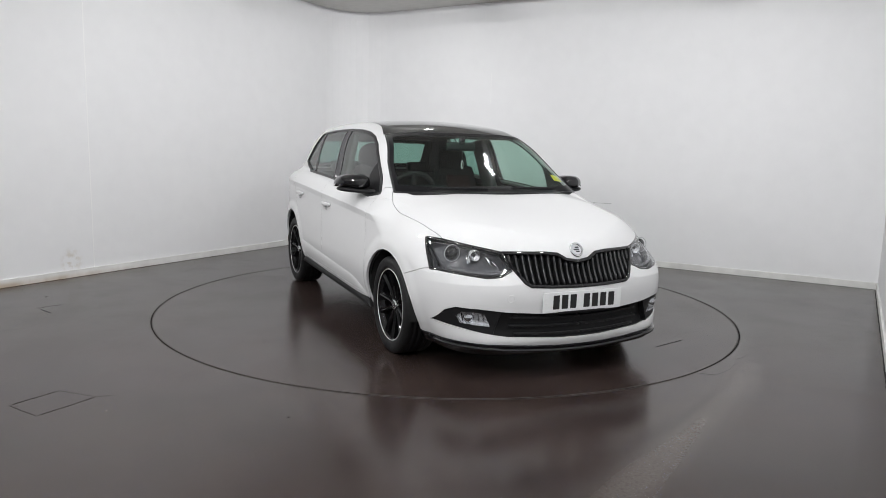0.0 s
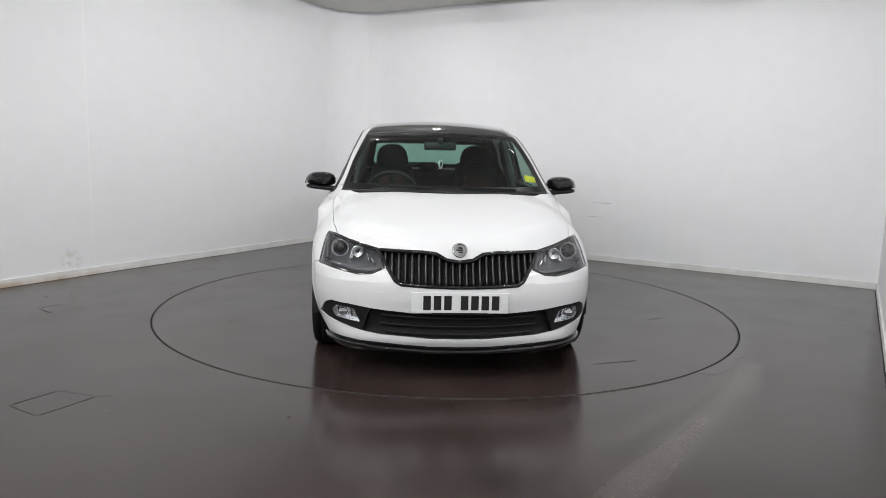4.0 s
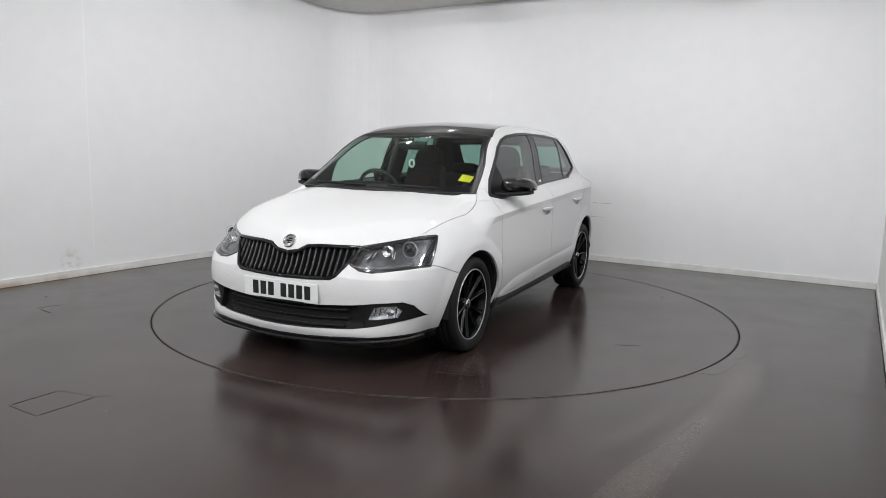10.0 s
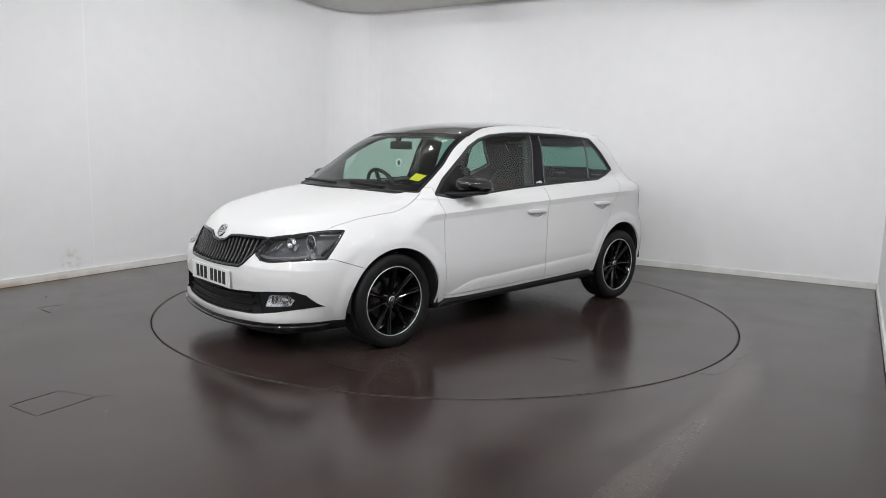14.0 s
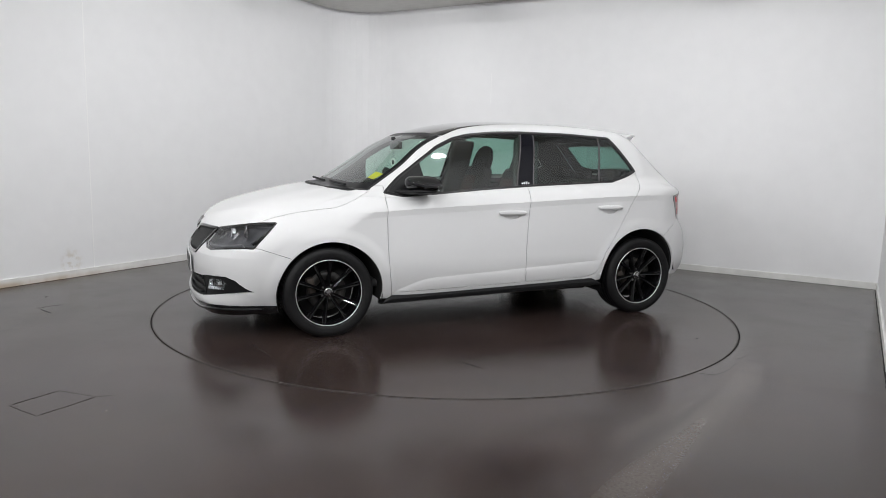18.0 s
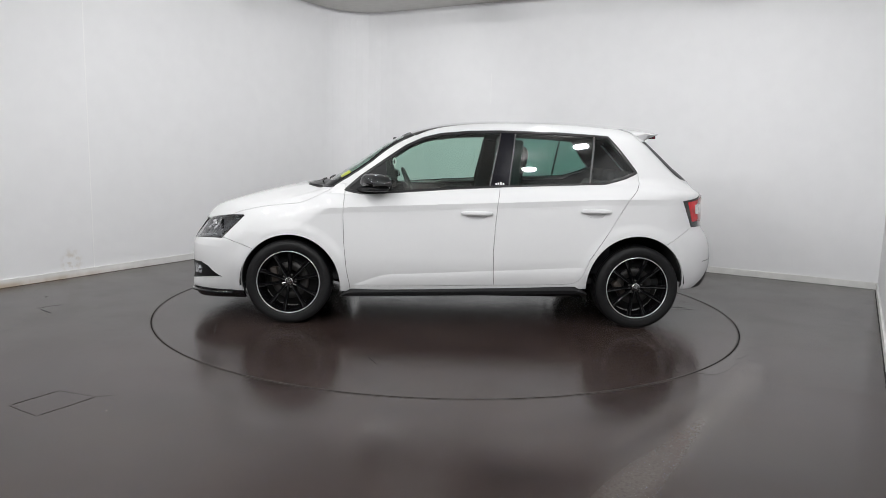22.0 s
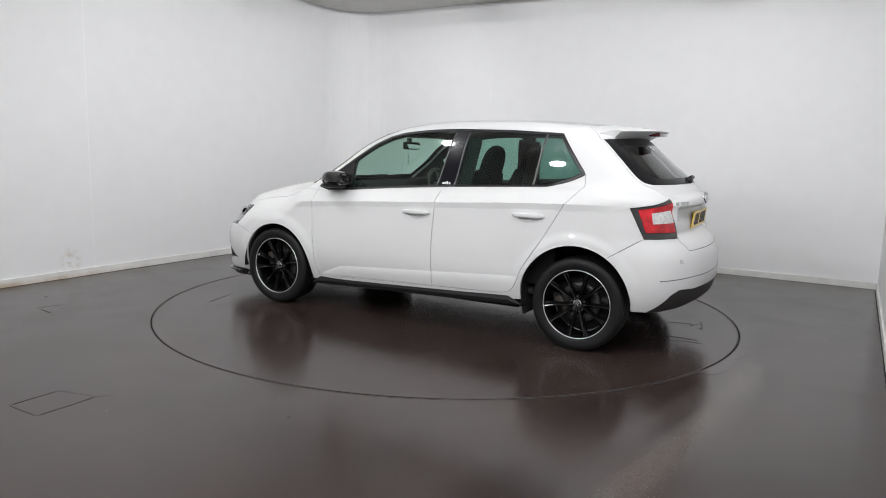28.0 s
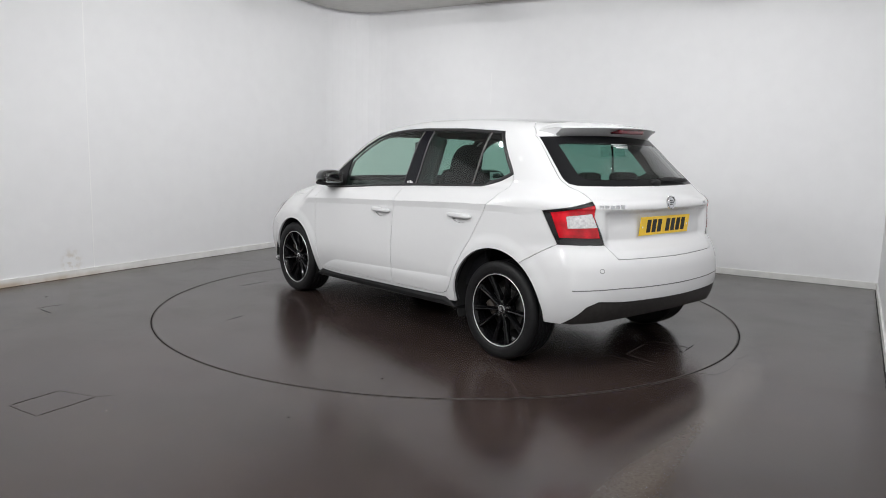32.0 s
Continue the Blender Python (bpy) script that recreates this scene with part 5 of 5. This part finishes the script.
# ---- roof spoiler, brake lamp, wipers ----
def spoiler_mesh():
    rows, m = [], 41
    us = [-1 + 2 * i / (m - 1) for i in range(m)]
    lead, _ = on_body("top", [(-1.185 - .06 * u * u, max(1e-4, .545 * abs(u))) for u in us])
    for u, p in zip(us, lead):
        a = abs(u)
        y0, y1 = math.copysign(float(p[1]), u), .478 * u
        x0, z0 = float(p[0]), float(p[2]) + .003
        x1, z1 = -1.553 + .15 * a * a + .03 * a ** 8, 1.404 - .012 * a * a
        zu, xu = 1.340 - .022 * a * a, -1.352 + .075 * a * a
        rows.append([(x0, y0, z0), (x0 * .7 + x1 * .3, y0 * .7 + y1 * .3, z0 * .7 + z1 * .3 + .004), (x0 * .35 + x1 * .65, y0 * .35 + y1 * .65, z0 * .35 + z1 * .65 + .005), (x1 + .02, y1, z1 + .001),
                     (x1, y1, z1 - .003), (x1 + .003, y1, z1 - .009), (x1 + .014, y1, z1 - .012), (xu - .03, y1 * 1.03, zu + .006), (xu, y1 * 1.06, zu)])
    k = len(rows[0])
    v = [p for r in rows for p in r]
    f = [(k * i + j, k * i + j + 1, k * (i + 1) + j + 1, k * (i + 1) + j) for i in range(m - 1) for j in range(k - 1)]
    f += [tuple(range(k - 1, -1, -1)), tuple(k * (m - 1) + j for j in range(k))]
    return mesh_of("spoiler", v, f, M_PAINT, True)


sp = cp("spoiler", spoiler_mesh(), None, None, "white roof spoiler")
me = sp.data
for p in me.polygons:
    p.use_smooth = p.index < len(me.polygons) - 2
for e in me.edges:
    e.use_edge_sharp = all(v % 9 == 6 for v in e.vertices)
cp("brake_lamp", soft_box((-1.497, 0, 1.376), (.075, .25, .026), .006, m=None), mat("dark_red_lens", (.10, .006, .012), .15, coat=1.0), None, "dark red high brake lamp")


def arm(name, pts, w, h, material, parent, label=""):
    """A thin bar through points given in the car's space."""
    p = np.array(smooth_path(pts, .02))
    n = np.zeros_like(p)
    n[:, 2] = 1
    return cp(name, ribbon(name, p, n, w, h, material, sink=h), None, parent, label)


for s in (1, -1):
    base = [(.10, .986), (.28, .982), (.46, .976)] if s > 0 else [(.02, .986), (.22, .983), (.42, .977)]
    q, n = on_body("end", base)
    q, n = q + n * .012, n
    if s < 0:
        q, n = (q - (0, .50, 0)), n
    cp("wiper", ribbon("wiper", *(np.array(smooth_path([tuple(a) for a in q], .02)), np.tile(n[1], (len(smooth_path([tuple(a) for a in q], .02)), 1))), .009, .006, M_PLASTIC, sink=.008), None, None, "black wiper")
q, n = on_body("end", smooth_path([(.02, 1.080), (.15, 1.083), (.30, 1.078), (.41, 1.070)], .03), -1)
cp("rear_wiper", ribbon("rear_wiper", (q + n * .018) * (1, -1, 1), n * (1, -1, 1), .020, .008, M_PLASTIC, sink=.012), None, gate, "black rear wiper")
v, f = blob((-1.715, 0, 1.072), (.03, .045, .022), 2.6)
cp("wiper_pivot", mesh_of("wiper_pivot", v, f, M_PLASTIC, True), None, gate)
for y in (.61,):
    q, n = on_body("end", [(y + .012 * math.cos(t), .598 + .012 * math.sin(t)) for t in [2 * math.pi * k / 20 for k in range(20)]], -1)
    pair("parking_sensor", ribbon("parking_sensor", q, n, .003, .001, M_SEAM, True), parent=bumper_r)

# ---- cabin ----
def slab(name, c, s, bevel, material, m=None, taper=None, label="", parent=None):
    return cp(name, soft_box(c, s, bevel, m, taper), material, parent, label)


slab("cabin_floor", (-.25, 0, .32), (2.5, 1.40, .05), .02, M_LINING)
slab("dashboard", (.82, 0, .84), (.52, 1.36, .24), .09, M_FABRIC, taper=.97, label="dark grey dashboard")
slab("instrument_hood", (.62, -.36, .955), (.20, .38, .07), .03, M_FABRIC)
slab("bulkhead", (1.08, 0, .58), (.06, 1.28, .50), .02, M_LINING)
slab("parcel_shelf", (-1.40, 0, .985), (.50, 1.16, .03), .012, M_FABRIC, label="black parcel shelf")
for y in (.36, -.36):
    tilt = pose(-.21, y, .50, 0, -17, 0)
    slab("seat_cushion", (0, y, .47), (.52, .50, .17), .06, M_FABRIC, label="dark cloth front seat")
    slab("seat_back", (0, 0, .31), (.15, .50, .64), .06, M_FABRIC, m=tilt, taper=.70, label="dark cloth front seat back")
    slab("seat_stripe", (.072, 0, .28), (.02, .24, .50), .01, M_RED_CLOTH, m=tilt, taper=.9, label="dark red seat centre")
    v, f = blob((-.005, 0, .66), (.058, .135, .155), 2.5, 24, 16)
    cp("headrest", mesh_of("headrest", [tilt @ Vector(p) for p in v], f, M_FABRIC, True), None, None, "dark headrest moulded onto the seat back")
slab("rear_bench", (-.78, 0, .50), (.50, 1.25, .20), .07, M_FABRIC, label="dark cloth rear bench")
slab("rear_seat_back", (0, 0, .26), (.16, 1.22, .52), .06, M_FABRIC, m=pose(-1.03, 0, .52, 0, -20, 0), label="dark cloth rear seat back")
for y in (.38, 0, -.38):
    slab("headrest", (-1.22, y, 1.065), (.09, .24 if y else .18, .10), .035, M_FABRIC, label="low dark rear headrest")
for s in (1, -1):
    for x, w in ((.32, .95), (-.66, .78)):
        slab("door_card", (x, s * .735, .66), (w, .05, .56), .02, M_FABRIC, label="dark door lining")
for s in (1, -1):
    slab("inner_pillar", (0, 0, 0), (.20, .05, .56), .02, M_LINING, m=pose(-.29, s * .635, 1.06, s * 14, -7, 0), label="dark inner door pillar trim")
ring = bmesh.new()
N, K = 48, 10
vs = [[ring.verts.new(((.185 + .016 * math.cos(2 * math.pi * j / K)) * math.cos(2 * math.pi * i / N), (.185 + .016 * math.cos(2 * math.pi * j / K)) * math.sin(2 * math.pi * i / N), .016 * math.sin(2 * math.pi * j / K))) for j in range(K)] for i in range(N)]
for i in range(N):
    for j in range(K):
        ring.faces.new((vs[i][j], vs[(i + 1) % N][j], vs[(i + 1) % N][(j + 1) % K], vs[i][(j + 1) % K])).smooth = True
at = pose(.40, -.36, .90, 0, -66, 0)
wheel_ring = cp("steering_wheel", ring, M_TRIM, None, "black steering wheel", at)
part("steering_hub", soft_box((0, 0, -.02), (.16, .14, .05), .02), M_TRIM, wheel_ring)
for a in (0, 180, -90):
    part("steering_spoke", soft_box((.11, 0, -.01), (.13, .035, .018), .006, pose(0, 0, 0, 0, 0, a + 90)), M_TRIM, wheel_ring)
slab("rear_view_mirror", (.51, -.016, 1.266), (.03, .235, .062), .014, M_TRIM, label="black interior mirror")
slab("rear_view_glass", (.494, -.016, 1.266), (.004, .215, .048), .001, M_MIRROR)
slab("mirror_stalk", (.532, -.016, 1.305), (.03, .04, .05), .01, M_TRIM)
slab("sun_visor", (.20, .36, 1.335), (.16, .40, .018), .008, M_LINING, m=None)
slab("sun_visor", (.20, -.36, 1.335), (.16, .40, .018), .008, M_LINING, m=None)
q, n = on_body("end", [(.553, 1.083), (.632, 1.070), (.628, 1.033), (.550, 1.043)])
me = mesh_of("sticker", np.concatenate([q - n * .006, q - n * .004]), [(4, 5, 6, 7), (3, 2, 1, 0), (0, 1, 5, 4), (1, 2, 6, 5), (2, 3, 7, 6), (3, 0, 4, 7)], M_YELLOW)
cp("sticker", me, None, None, "yellow sticker inside the windscreen")

# air freshener hanging from the interior mirror
fresh_mesh = bmesh.new()
box(fresh_mesh, (.532 + CAR[0], -.010 + CAR[1], 1.203), (.002, .002, .074))
freshener = tagged(part("air_freshener", fresh_mesh, M_TRIM), "pale oval air freshener hanging from the car's interior mirror", "air freshener")
turned_card = pose(.532 + CAR[0], -.010 + CAR[1], 1.135, 0, 0, 42)
v, f = blob((0, 0, 0), (.004, .024, .034), 2.0)
part("card", mesh_of("card", v, f, M_FRESH, True), None, freshener, "pale oval card", turned_card)
v, f = blob((.0015, 0, 0), (.0045, .013, .020), 2.0)
part("card_mark", mesh_of("card_mark", v, f, M_GREY, True), None, freshener, "", turned_card)


def motions():
    rows = [(t, pose(0, 0, 0, 0, 0, turn(t))) for t in range(33)]
    walk(car, rows)
    walk(turntable, rows)
    walk(freshener, rows)


motions()
